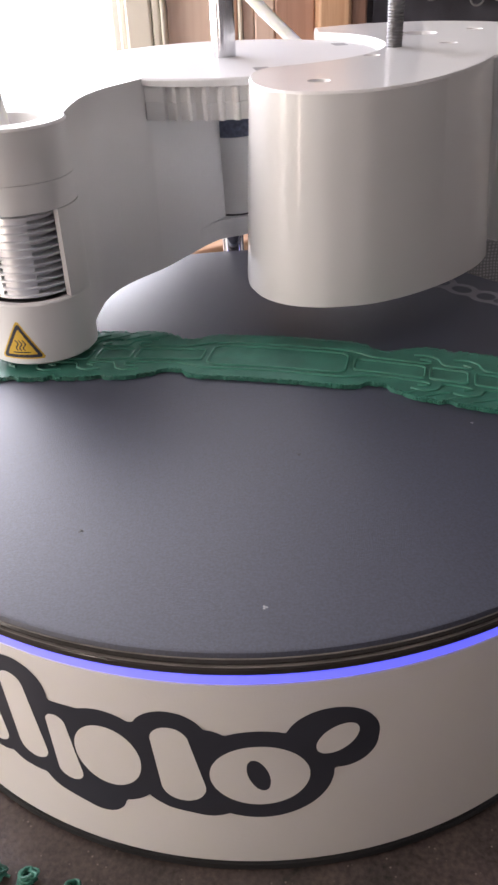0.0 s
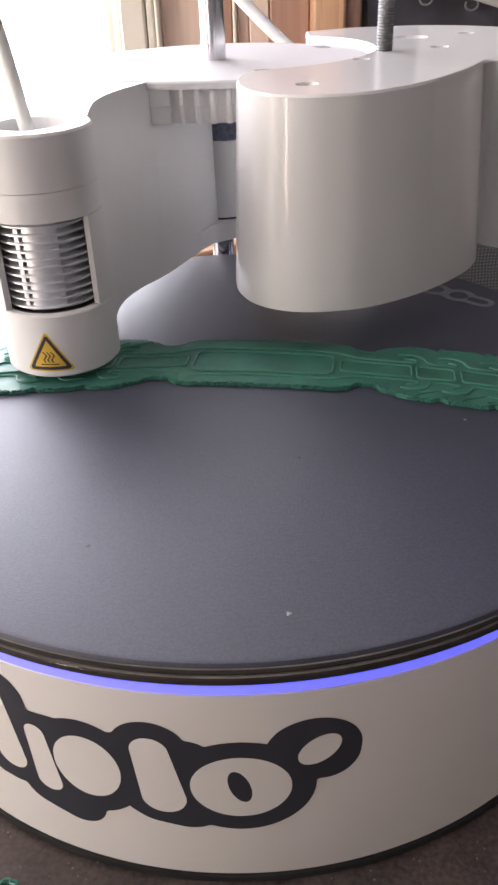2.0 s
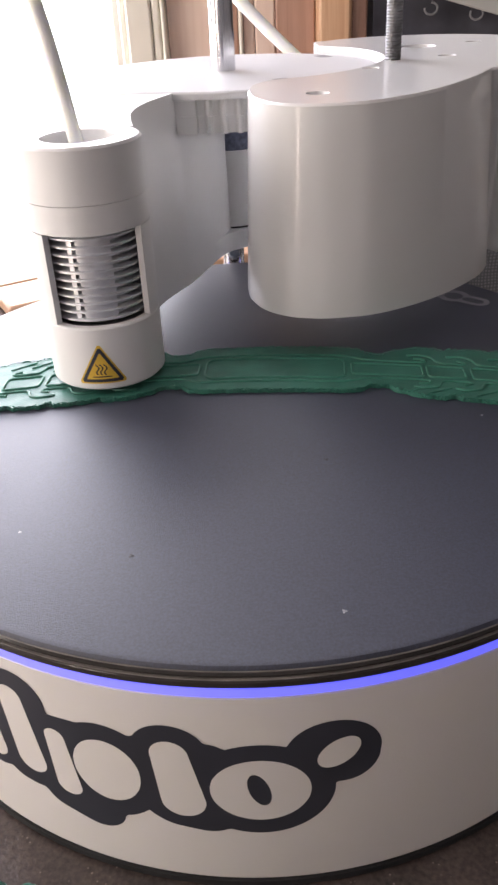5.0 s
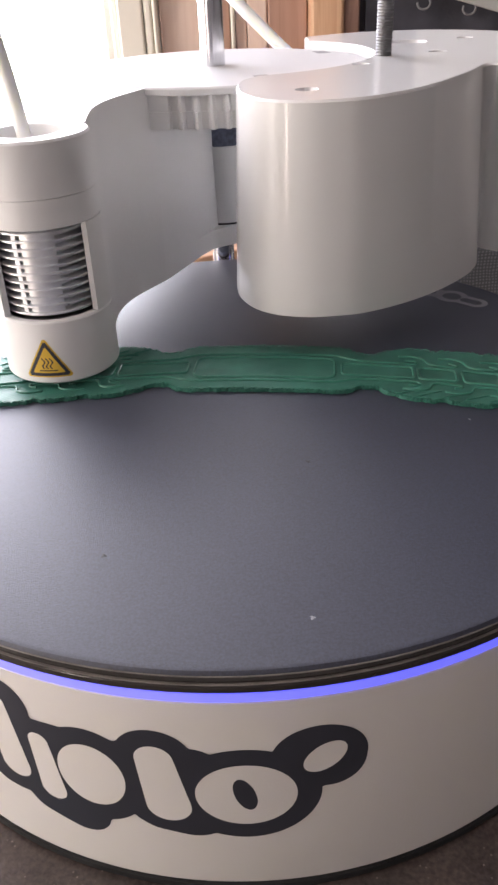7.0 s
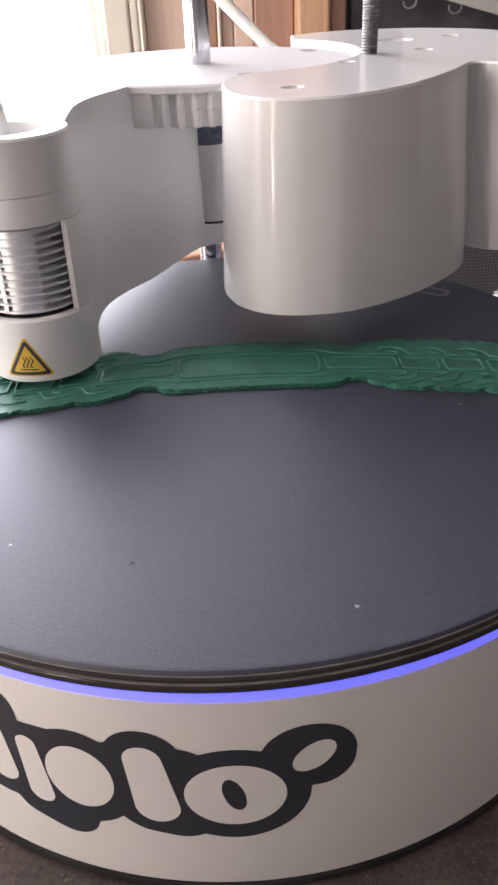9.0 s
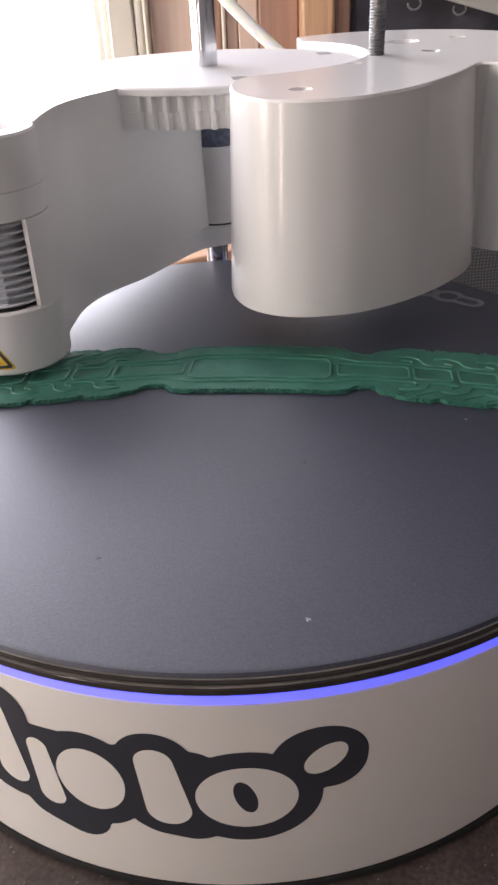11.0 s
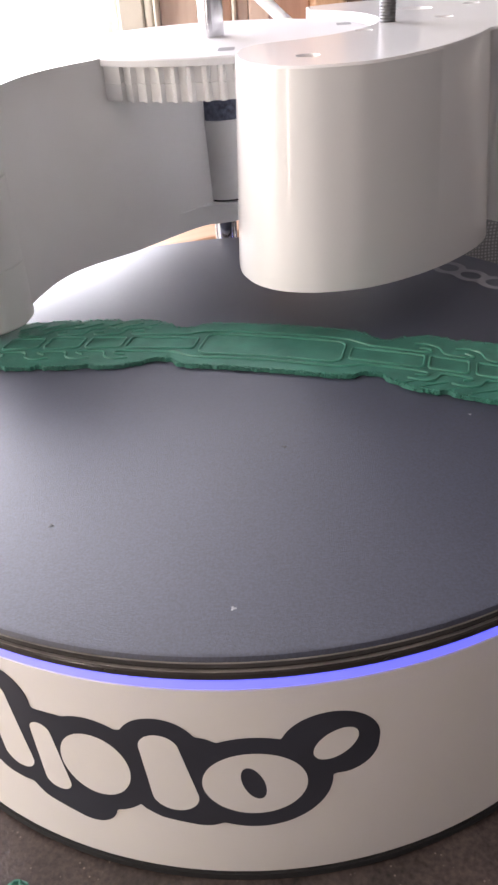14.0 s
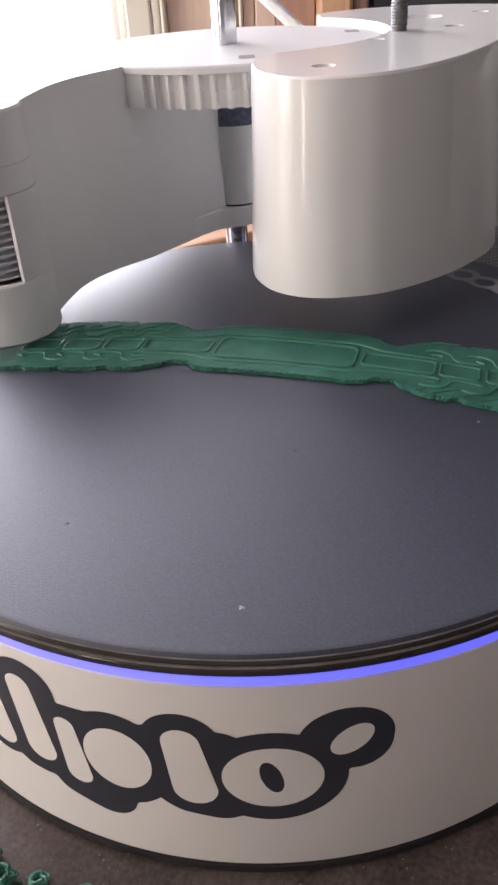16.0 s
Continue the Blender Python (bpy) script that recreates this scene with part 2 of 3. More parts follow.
# ---- mesh helpers ----
def finish(name, bm, material, parent=None, label="", smooth=35, bevel=0.0):
    bmesh.ops.recalc_face_normals(bm, faces=bm.faces[:])
    me = bpy.data.meshes.new(name)
    bm.to_mesh(me)
    bm.free()
    me.materials.append(material)
    if smooth:
        for f in me.polygons:
            f.use_smooth = True
        me.set_sharp_from_angle(angle=radians(smooth))
    ob = new(name, me)
    if bevel:
        b = ob.modifiers.new("edge", "BEVEL")
        b.width, b.segments, b.limit_method, b.angle_limit = bevel, 2, "ANGLE", radians(40)
    if parent:
        ob.parent = parent
    if label:
        tagged(ob, label)
    return ob


def part(name, bm, material, parent, label="", smooth=35, bevel=0.0):
    return finish(name, bm, material, parent, label, smooth, bevel)


def thing(name, m, label, category, group="", kind=""):
    ob = new(name)
    ob.matrix_basis = m
    ob.empty_display_size = 0.01
    return tagged(ob, label, category, group, kind)


def box(x0, x1, y0, y1, z0, z1, bm=None):
    bm = bm or bmesh.new()
    g = bmesh.ops.create_cube(bm, size=1)["verts"]
    for v in g:
        v.co = Vector((x0 + (v.co.x + 0.5) * (x1 - x0), y0 + (v.co.y + 0.5) * (y1 - y0), z0 + (v.co.z + 0.5) * (z1 - z0)))
    return bm


def prism(loop, z0, z1, bm=None):
    """A closed outline, given anticlockwise, raised from z0 to z1."""
    bm = bm or bmesh.new()
    lo = [bm.verts.new((x, y, z0)) for x, y in loop]
    hi = [bm.verts.new((x, y, z1)) for x, y in loop]
    n = len(loop)
    for i in range(n):
        bm.faces.new((lo[i], lo[(i + 1) % n], hi[(i + 1) % n], hi[i]))
    for ring in (lo, hi):
        es = [bm.edges.get((ring[i], ring[(i + 1) % n])) for i in range(n)]
        bmesh.ops.triangle_fill(bm, use_beauty=True, edges=es)
    return bm


def revolve(profile, seg=64, cx=0.0, cy=0.0, a0=0.0, a1=360.0, bm=None, closed=True):
    """A profile of (radius, height) turned about a vertical axis; closed: the profile is a loop."""
    bm = bm or bmesh.new()
    full = abs(a1 - a0) >= 360
    n = seg if full else seg + 1
    rings = []
    for i in range(n):
        a = radians(a0 + (a1 - a0) * i / seg)
        rings.append([bm.verts.new((cx + r * math.cos(a), cy + r * math.sin(a), z)) for r, z in profile])
    m = len(profile)
    for i in range(seg):
        p, q = rings[i], rings[(i + 1) % n]
        for j in range(m if closed else m - 1):
            k = (j + 1) % m
            bm.faces.new((p[j], q[j], q[k], p[k]))
    if not full and closed:
        bm.faces.new(rings[0])
        bm.faces.new(list(reversed(rings[-1])))
    if not closed:
        for j in (0, m - 1):
            if profile[j][0] < 1e-6:
                bmesh.ops.remove_doubles(bm, verts=[r[j] for r in rings], dist=1e-7)
    return bm


def tube(points, r, seg=8, bm=None, squash=1.0, up=(0, 0, 1)):
    """A round cord along points."""
    bm = bm or bmesh.new()
    pts = [Vector(p) for p in points]
    rings = []
    for i, p in enumerate(pts):
        d = (pts[min(i + 1, len(pts) - 1)] - pts[max(i - 1, 0)]).normalized()
        a = d.cross(Vector(up)).normalized()
        b = a.cross(d)
        rings.append([bm.verts.new(p + r * (a * math.cos(t) + b * squash * math.sin(t)))
                      for t in (2 * math.pi * k / seg for k in range(seg))])
    for p, q in zip(rings, rings[1:]):
        for k in range(seg):
            bm.faces.new((p[k], p[(k + 1) % seg], q[(k + 1) % seg], q[k]))
    bm.faces.new(rings[0])
    bm.faces.new(list(reversed(rings[-1])))
    return bm


def spline(points, per=6, closed=False):
    """Points on a smooth curve through the points given."""
    P = [Vector(p) for p in points]
    n = len(P)
    out = []
    for i in range(n if closed else n - 1):
        if closed:
            a, b, c, d = P[i - 1], P[i], P[(i + 1) % n], P[(i + 2) % n]
        else:
            a, b, c, d = P[max(i - 1, 0)], P[i], P[i + 1], P[min(i + 2, n - 1)]
        for k in range(per):
            t = k / per
            out.append(0.5 * (2 * b + (c - a) * t + (2 * a - 5 * b + 4 * c - d) * t * t + (3 * b - a - 3 * c + d) * t ** 3))
    if not closed:
        out.append(P[-1])
    return out


def inside_sheet(dist, x0, x1, y0, y1, step, place):
    """The region where dist(x, y) < 0 as a sheet with a smooth outline, each point put into space by place(x, y)."""
    bm = bmesh.new()
    nx, ny = int(round((x1 - x0) / step)), int(round((y1 - y0) / step))
    val = [[dist(x0 + i * step, y0 + j * step) for j in range(ny + 1)] for i in range(nx + 1)]
    made = {}

    def corner(i, j):
        if (i, j) not in made:
            made[i, j] = bm.verts.new(place(x0 + i * step, y0 + j * step))
        return made[i, j]

    def cross(i, j, k, l):
        key = (min((i, j), (k, l)), max((i, j), (k, l)))
        if key not in made:
            (p, q), (r, s) = key
            t = val[p][q] / (val[p][q] - val[r][s])
            t = min(0.98, max(0.02, t))
            made[key] = bm.verts.new(place(x0 + (p + (r - p) * t) * step, y0 + (q + (s - q) * t) * step))
        return made[key]

    for i in range(nx):
        for j in range(ny):
            cs = [(i, j), (i + 1, j), (i + 1, j + 1), (i, j + 1)]
            ins = [val[a][b] < 0 for a, b in cs]
            if not any(ins):
                continue
            loop = []
            for k in range(4):
                a, b = cs[k], cs[(k + 1) % 4]
                if ins[k]:
                    loop.append(corner(*a))
                if ins[k] != ins[(k + 1) % 4]:
                    loop.append(cross(*a, *b))
            if len(loop) > 2:
                bm.faces.new(loop)
    return bm


def ellipse(x, y, cx, cy, a, b, lean=0.0):
    c, s = math.cos(lean), math.sin(lean)
    u, v = (x - cx) * c + (y - cy) * s, -(x - cx) * s + (y - cy) * c
    k = math.hypot(u / a, v / b)
    return (k - 1) * min(a, b)


def capsule(x, y, ax, ay, bx, by, r, r2=None):
    dx, dy = bx - ax, by - ay
    t = max(0.0, min(1.0, ((x - ax) * dx + (y - ay) * dy) / (dx * dx + dy * dy)))
    return math.hypot(x - ax - t * dx, y - ay - t * dy) - (r + ((r if r2 is None else r2) - r) * t)


# ---- the room: counter, walls, windows ----
TABLE = 0.0026
tagged(finish("counter", box(-0.5, 1.5, -0.30, 0.42, TABLE - 0.04, TABLE), COUNTER, bevel=0.003),
       "dark brown speckled laminate counter under the machine", "counter", kind="structure")
tagged(finish("floor", box(-1.5, 1.7, -2.2, 0.7, -0.95, -0.9), FLOOR), "brown wooden floor", "floor", kind="structure")
tagged(finish("ceiling", box(-1.5, 1.7, -2.2, 0.7, 1.6, 1.65), CEIL), "white painted ceiling", "ceiling", kind="structure")
tagged(finish("wall_front", box(-1.5, 1.7, -2.2, -2.1, -0.9, 1.6), PAINT), "warm painted wall", "wall", kind="structure")
tagged(finish("wall_right", box(1.6, 1.7, -2.1, 0.7, -0.9, 1.6), PAINT), "warm painted wall", "wall", kind="structure")


def wall_with_opening(name, along, at0, at1, lo, hi, o0, o1, z0, z1):
    """A wall lo..hi along x or y, between at0 and at1, with one opening o0..o1, z0..z1."""
    bm = bmesh.new()
    for a, b, c, d in ((lo, o0, -0.9, 1.6), (o1, hi, -0.9, 1.6), (o0, o1, -0.9, z0), (o0, o1, z1, 1.6)):
        if along == "x":
            box(a, b, at0, at1, c, d, bm)
        else:
            box(at0, at1, a, b, c, d, bm)
    return tagged(finish(name, bm, PAINT), "warm painted wall with a window opening", "wall", kind="structure")


wall_with_opening("wall_back", "x", 0.56, 0.68, -1.5, 1.6, -1.16, -0.0985, -0.35, 1.05)
# this wall's slit is unseen, added to let the streak lamp through
wall_with_opening("wall_left_front", "y", -1.42, -1.3, -2.1, -1.30, -1.64, -1.48, -0.55, 0.80)
wall_with_opening("wall_left_middle", "y", -1.42, -1.3, -1.30, 0.26, -0.62, 0.20, -0.20, 0.95)
tagged(finish("wall_left_back", box(-1.42, -1.3, 0.26, 0.56, -0.9, 1.6), PAINT), "warm painted wall", "wall", kind="structure")


def window(name, along, c0, c1, z0, z1, at, w):
    ob = thing(name, Matrix.Identity(4), "cream painted window frame in bright daylight", "window", kind="structure")

    def bar(n, a, b, c, d, deep):
        part(n, box(a, b, at - deep, at + deep, c, d) if along == "x" else box(at - deep, at + deep, a, b, c, d), CREAM, ob, bevel=0.002)
    bar("window_frame", c0, c0 + w, z0, z1, 0.03)
    bar("window_frame", c1 - w, c1, z0, z1, 0.03)
    bar("window_frame", c0 + w, c1 - w, z1 - w, z1, 0.03)
    bar("window_frame", c0 + w, c1 - w, z0, z0 + w * 0.5, 0.03)
    return ob


window("window_1", "x", -1.16, -0.0985, -0.35, 1.05, 0.62, 0.012)
window("window_2", "y", -0.62, 0.20, -0.20, 0.95, -1.36, 0.03)
# frame of the unseen slit, added with the streak lamp
window("unseen_slit", "y", -1.64, -1.48, -0.55, 0.80, -1.36, 0.015)
bm = box(-2.6, 0.4, 1.3, 1.32, -0.9, 0.55)
tagged(finish("backdrop", bm, OUTSIDE), "bright white overcast daylight outside the window", "backdrop", kind="structure")

# cream jamb moulding, tan panel and posts beside the window
jamb = thing("window_trim", Matrix.Identity(4), "cream moulded window trim beside tan wall", "trim", kind="structure")
for x0, x1, y0 in ((-0.0985, -0.0925, 0.548), (-0.0920, -0.0715, 0.540), (-0.0710, -0.0645, 0.5415), (-0.0640, -0.0600, 0.540)):
    part("moulding", box(x0, x1, y0, 0.5595, -0.4, 1.1), CREAM, jamb, bevel=0.002)
panel = thing("wall_panelling", Matrix.Identity(4), "tan and reddish brown wooden wall panelling", "panelling", kind="structure")
for x0, x1, y0, m in ((-0.0595, -0.0205, 0.552, TAN), (-0.0200, -0.0170, 0.546, CREAM), (-0.0165, -0.0020, 0.552, BROWN), (-0.0015, 0.0020, 0.546, CREAM), (0.0025, 0.0115, 0.552, TAN),
                      (0.0120, 0.0285, 0.55, TAN), (0.0290, 0.0610, 0.548, BROWN)):
    part("board", box(x0, x1, y0, 0.5595, -0.4, 1.1), m, panel, bevel=0.0015)
post = thing("door_post", Matrix.Identity(4), "orange pine door post with a darker brown edge", "post", kind="structure")
part("face_board", box(0.0615, 0.0885, 0.525, 0.5595, -0.4, 1.1), ORANGE, post, bevel=0.003)
part("edge_board", box(0.0890, 0.1020, 0.535, 0.5595, -0.4, 1.1), BROWN, post, bevel=0.002)

# dark cloth with pale rings hung behind, and a light grey box edge above it
cloth = thing("hanging_cloth", Matrix.Identity(4), "dark navy cloth with pale ring motifs hanging behind", "cloth")
bm = bmesh.new()
cols = []
for i in range(60):
    x = 0.106 + i * 0.012
    y = 0.53 + 0.003 * math.sin(i * 0.5) + 0.0015 * math.sin(i * 1.3)
    cols.append([bm.verts.new((x, y + k * 0.004, z)) for k in (0, 1) for z in (-0.4, 0.4)])
for p, q in zip(cols, cols[1:]):
    bm.faces.new((p[0], q[0], q[1], p[1]))
    bm.faces.new((p[2], p[3], q[3], q[2]))
    bm.faces.new((p[1], q[1], q[3], p[3]))
part("drape", bm, NIGHT, cloth)
for cx, cz, a0 in ((0.150, 0.1215, 170), (0.186, 0.1165, 150), (0.222, 0.120, 190), (0.262, 0.112, 160)):
    pts = [(cx + 0.0050 * math.cos(radians(a0 + 9 * k)), 0.5235, cz + 0.0042 * math.sin(radians(a0 + 9 * k))) for k in range(32)]
    part("ring_motif", tube(pts, 0.0008, 6, up=(0, 1, 0)), MARK, cloth, "pale grey ring printed on the cloth")

sheet = thing("grey_board", Matrix.Identity(4), "pale grey board leaning against the dark cloth", "board")
bm = bmesh.new()
lo = [bm.verts.new((x, 0.500, z)) for x, z in ((0.143, 0.132), (0.30, 0.086), (0.30, 0.36), (0.143, 0.36))]
top = bmesh.ops.extrude_face_region(bm, geom=[bm.faces.new(lo)])
for e in top["geom"]:
    if isinstance(e, bmesh.types.BMVert):
        e.co.y += 0.008
part("board", bm, BOARD, sheet, bevel=0.001)

# wooden sill board lying at the back of the counter, under the window
sill = thing("window_sill", pose(-0.1445, 0.2387, TABLE, 0, 0, 29.3), "pine window sill board with a sunlit top", "sill", kind="structure")
part("board", box(-0.37, 0.17, 0.0, 0.03, 0.0, 0.0085), SILL, sill, bevel=0.002)
part("front_board", box(0.0, 0.17, -0.036, -0.0005, 0.0, 0.0082), SILL, sill, bevel=0.002)

# ---- the printer: base ----
printer = thing("desktop_printer", pose(0, 0, TABLE), "white desktop 3D printer with black plate and swinging arm", "3d printer")
LOW = Matrix.Translation((0, 0, -TABLE))
RB = 0.0992
base = part("base", revolve([(0.0985, 0.0048), (RB, 0.0053), (RB, 0.0567), (0.0988, 0.0572), (0.05, 0.0572), (0.05, 0.0048)], 192), SHELL, printer, "round cream base shell")
base.matrix_basis = LOW
part("foot", revolve([(0.0, TABLE), (0.0990, TABLE), (0.0996, TABLE + 0.0004), (0.0996, 0.0047), (0.0, 0.0047)], 160, closed=False), RUBBER, base, "black rubber foot ring")
part("light_ring", revolve([(0.096, 0.0573), (0.0993, 0.0573), (0.0996, 0.0577), (0.0996, 0.0597), (0.096, 0.0597)], 192), LED, base, "glowing blue light ring")
part("lower_rim", revolve([(0.05, 0.0598), (0.0993, 0.0598), (0.0999, 0.0602), (0.1, 0.0614), (0.0997, 0.0619), (0.0991, 0.0622), (0.05, 0.0622)], 192), RIM, base, "glossy black rim")
# pale ring painted in for the highlight between the rim layers
part("rim_shine_line", revolve([(0.0992, 0.06218), (0.1002, 0.06218), (0.1002, 0.06238), (0.0992, 0.06238)], 200), EDGE_SHINE, base, "thin pale ring painted as an edge highlight")
# low rear housing that carries the rods
bm = prism([(p.x, p.y) for p in spline([(-0.02, 0.100, 0), (0.0, 0.104, 0), (0.06, 0.104, 0), (0.085, 0.112, 0), (0.09, 0.135, 0), (0.07, 0.15, 0), (0.0, 0.15, 0), (-0.022, 0.135, 0)], 5, True)], TABLE, 0.036)
part("rear_housing", bm, SHELL, base, bevel=0.001)


def on_shell(lift):
    return lambda s, z: ((RB + lift) * math.sin(s / RB), -(RB + lift) * math.cos(s / RB), z)


# emblem, in millimetres along the shell and up: plain ovals and slabs on one dark cloud
def pale_shapes():
    yield lambda x, y: max(ellipse(x, y, -1.1, 32.7, 9.3, 8.4), -ellipse(x, y, -1.3, 32.9, 1.95, 4.5, 0.25))
    yield lambda x, y: capsule(x, y, -17.3, 41.6, -15.6, 28.8, 3.6, 4.3)
    yield lambda x, y: ellipse(x, y, -30.2, 34.0, 6.8, 8.4)
    yield lambda x, y: capsule(x, y, -40.4, 39.6, -39.3, 26.2, 2.2, 2.8)
    yield lambda x, y: capsule(x, y, -49.4, 46.5, -47.6, 29.6, 2.9, 3.5)
    yield lambda x, y: ellipse(x, y, 13.2, 41.6, 4.6, 3.0, 0.75)
    yield lambda x, y: capsule(x, y, -59.2, 43.0, -58.0, 29.0, 3.0, 3.6)


PALE = list(pale_shapes())


def cloud(x, y):
    d = min(ellipse(x, y, -1.1, 32.7, 9.3, 8.4), capsule(x, y, -17.3, 42.2, -16.6, 29.5, 3.1, 3.6), capsule(x, y, -22.3, 40.4, -10.8, 40.0, 1.2),
            ellipse(x, y, -30.2, 34.0, 6.8, 8.0), capsule(x, y, -41.2, 39.8, -36, 40.0, 1.6), capsule(x, y, -40.2, 24.2, -33.6, 22.0, 1.7),
            capsule(x, y, -38, 38, -37, 28, 3), capsule(x, y, -48.2, 46.8, -48.0, 29.0, 3.0), capsule(x, y, -50.0, 27.6, -45, 27.6, 1.4),
            ellipse(x, y, 12.2, 41.7, 4.4, 4.1), ellipse(x, y, 14.4, 40.2, 2.4, 2.5), capsule(x, y, -16.2, 28, -11, 27.0, 2.6), capsule(x, y, -59.2, 43, -58, 30, 3.0))
    return d - 4.1


def mm(f):
    return lambda x, y: f(x * 1000, y * 1000)


part("emblem_ground", inside_sheet(mm(cloud), -0.067, 0.026, 0.012, 0.056, 0.0006, on_shell(0.00006)), INK, base, "dark printed emblem ground")
for f in PALE:
    part("emblem_shape", inside_sheet(mm(f), -0.066, 0.022, 0.018, 0.054, 0.0005, on_shell(0.00012)), SHELL, base, "cream emblem shape")

# ---- turning plate with its print mark ----
H = 0.0654
plate = part("build_plate", revolve([(0.0, H), (0.0991, H), (0.0997, H - 0.0003), (0.1, H - 0.001), (0.1, H - 0.0013), (0.0996, H - 0.0016), (0.0, H - 0.0016)], 200, closed=False), PLATE, printer, "round black satin build plate")
plate.matrix_basis = LOW
part("edge_ring", revolve([(0.09, 0.0624), (0.0994, 0.0624), (0.1, 0.0627), (0.1, 0.0630), (0.0997, 0.0634), (0.0991, 0.0637), (0.09, 0.0637)], 200), RIM, plate, "glossy black edge ring")

# second pale ring, the highlight on the plate's edge as colour
part("edge_shine_line", revolve([(0.0992, 0.06405), (0.10018, 0.06405), (0.10018, 0.06425), (0.0992, 0.06425)], 200), EDGE_SHINE, plate, "thin pale ring painted as an edge highlight")


def on_plate(u, v):
    return (u, v, H + 0.00008)


def plate_mark(x, y):
    d = min(capsule(x, y, -14, 0, 18, 0, 3.4), ellipse(x, y, -9, 0.5, 5.5, 5.0), ellipse(x, y, 0, 0, 5.5, 4.6), ellipse(x, y, 9, 0.3, 5.2, 4.9))
    hole = min(ellipse(x, y, -9, 0.5, 3.3, 2.8), ellipse(x, y, 0, 0, 3.4, 2.6), ellipse(x, y, 9, 0.3, 3.0, 2.8), capsule(x, y, 14, 0, 18, 0, 1.6))
    return max(d, -hole)


mark_pose = pose(0.0715, 0.0475, 0, 0, 0, -54)
bm = inside_sheet(mm(plate_mark), -0.018, 0.024, -0.008, 0.008, 0.0004, on_plate)
bm.transform(mark_pose)
part("plate_emblem", bm, PALE_MARK, plate, "grey outlined emblem printed on the plate")
# two dark marks: a bump's shade put into the colour, and a hole
for x, y, r in ((-0.0049, -0.0895, 0.00042), (-0.039, -0.064, 0.00048), (0.0072, -0.0420, 0.00045), (0.0385, -0.0905, 0.0003), (0.0415, -0.083, 0.0003),
                (0.046, -0.0880, 0.00025), (0.052, -0.072, 0.0003), (0.049, -0.034, 0.00035), (-0.06, -0.05, 0.0003)):
    bm = inside_sheet(lambda u, v: math.hypot(u - x, v - y) - r * (1 + 0.35 * math.sin(3 * math.atan2(v - y, u - x) + x * 900)),
                      x - 0.001, x + 0.001, y - 0.001, y + 0.001, 0.0001, on_plate)
    for w in bm.verts:
        w.co.z += 0.0002 * max(0, 1 - math.hypot(w.co.x - x, w.co.y - y) / r)
    part("plate_speck", bm, SPECK if r < 0.00044 else DARK_MARK, plate)

# ---- the green print on the plate ----
DIR = radians(-17)
TOP = 0.0012


MID_U = 0.006


def half_width(u):
    a = abs(u - MID_U)
    ks = ((0, 0.0134), (0.019, 0.0132), (0.0222, 0.0124), (0.0252, 0.0099), (0.029, 0.0097), (0.0325, 0.0124), (0.038, 0.0146), (0.0435, 0.0148), (0.0455, 0.0137),
          (0.048, 0.0149), (0.056, 0.0152), (0.058, 0.0141), (0.060, 0.0152), (0.066, 0.0150), (0.068, 0.0140), (0.072, 0.0145), (0.08, 0.012), (0.086, 0.007), (0.088, 0.0))
    for (p, q), (r, s) in zip(ks, ks[1:]):
        if a <= r:
            t = (a - p) / (r - p)
            return q + (s - q) * t * t * (3 - 2 * t)
    return -0.01


def middle(u):
    return 0.0067 - 0.0066 * (abs(u - MID_U) / 0.06) ** 1.8


def frill(u, v):
    return 0.00010 * math.sin(u * 3100) + 0.00016 * math.sin(u * 1770 + v * 300) + 0.0002 * noise.noise((u * 600, v * 600, 0.3))


def slab_dist(u, v):
    return abs(v - middle(u) - 0.0005) - half_width(u) + 0.0006 - frill(u, v)


def on_strip(u, v, z):
    return Vector((u * math.cos(DIR) - v * math.sin(DIR), u * math.sin(DIR) + v * math.cos(DIR), z))


green_print = thing("printed_ornament", pose(0, 0, 0), "long flat green plastic ornament being printed on the plate", "3d print")
bm = inside_sheet(slab_dist, -0.084, 0.096, -0.03, 0.024, 0.0004, lambda u, v: on_strip(u, v, H + 0.0001))
top = bmesh.ops.extrude_face_region(bm, geom=bm.faces[:])
for e in top["geom"]:
    if isinstance(e, bmesh.types.BMVert):
        n = noise.noise(e.co * 260)
        e.co.z = H + TOP + 0.00012 * n
part("slab", bm, GREEN, green_print, smooth=50)


def ridge(points, r=0.00036, lift=0.00004):
    pts = [on_strip(p.x, middle(p.x) + p.y, H + TOP + 0.0001 + lift) for p in points]
    part("raised_line", tube(pts, r, 8), GREEN_LINE, green_print)


def rounded(u0, u1, v0, v1, r):
    pts = []
    for cx, cy, a0 in ((u1 - r, v1 - r, 0), (u0 + r, v1 - r, 90), (u0 + r, v0 + r, 180), (u1 - r, v0 + r, 270)):
        pts += [Vector((cx + r * math.cos(radians(a0 + k * 22.5)), cy + r * math.sin(radians(a0 + k * 22.5)), 0)) for k in range(5)]
    out = []
    for p, q in zip(pts, pts[1:] + pts[:1]):
        n = max(1, int((q - p).length / 0.003))
        out += [p.lerp(q, k / n) for k in range(n)]
    return out + [pts[0]]


def mirrored(f):
    for s in (1, -1):
        for t in (1, -1):
            f(s, t)


def mirrored_line(points, r=0.00034):
    mirrored(lambda s, t: ridge(spline([(MID_U + s * a, t * v, 0) for a, v in points], 5), r))


ridge(rounded(MID_U - 0.0188, MID_U + 0.0188, -0.0058, 0.0058, 0.0026), 0.00034)
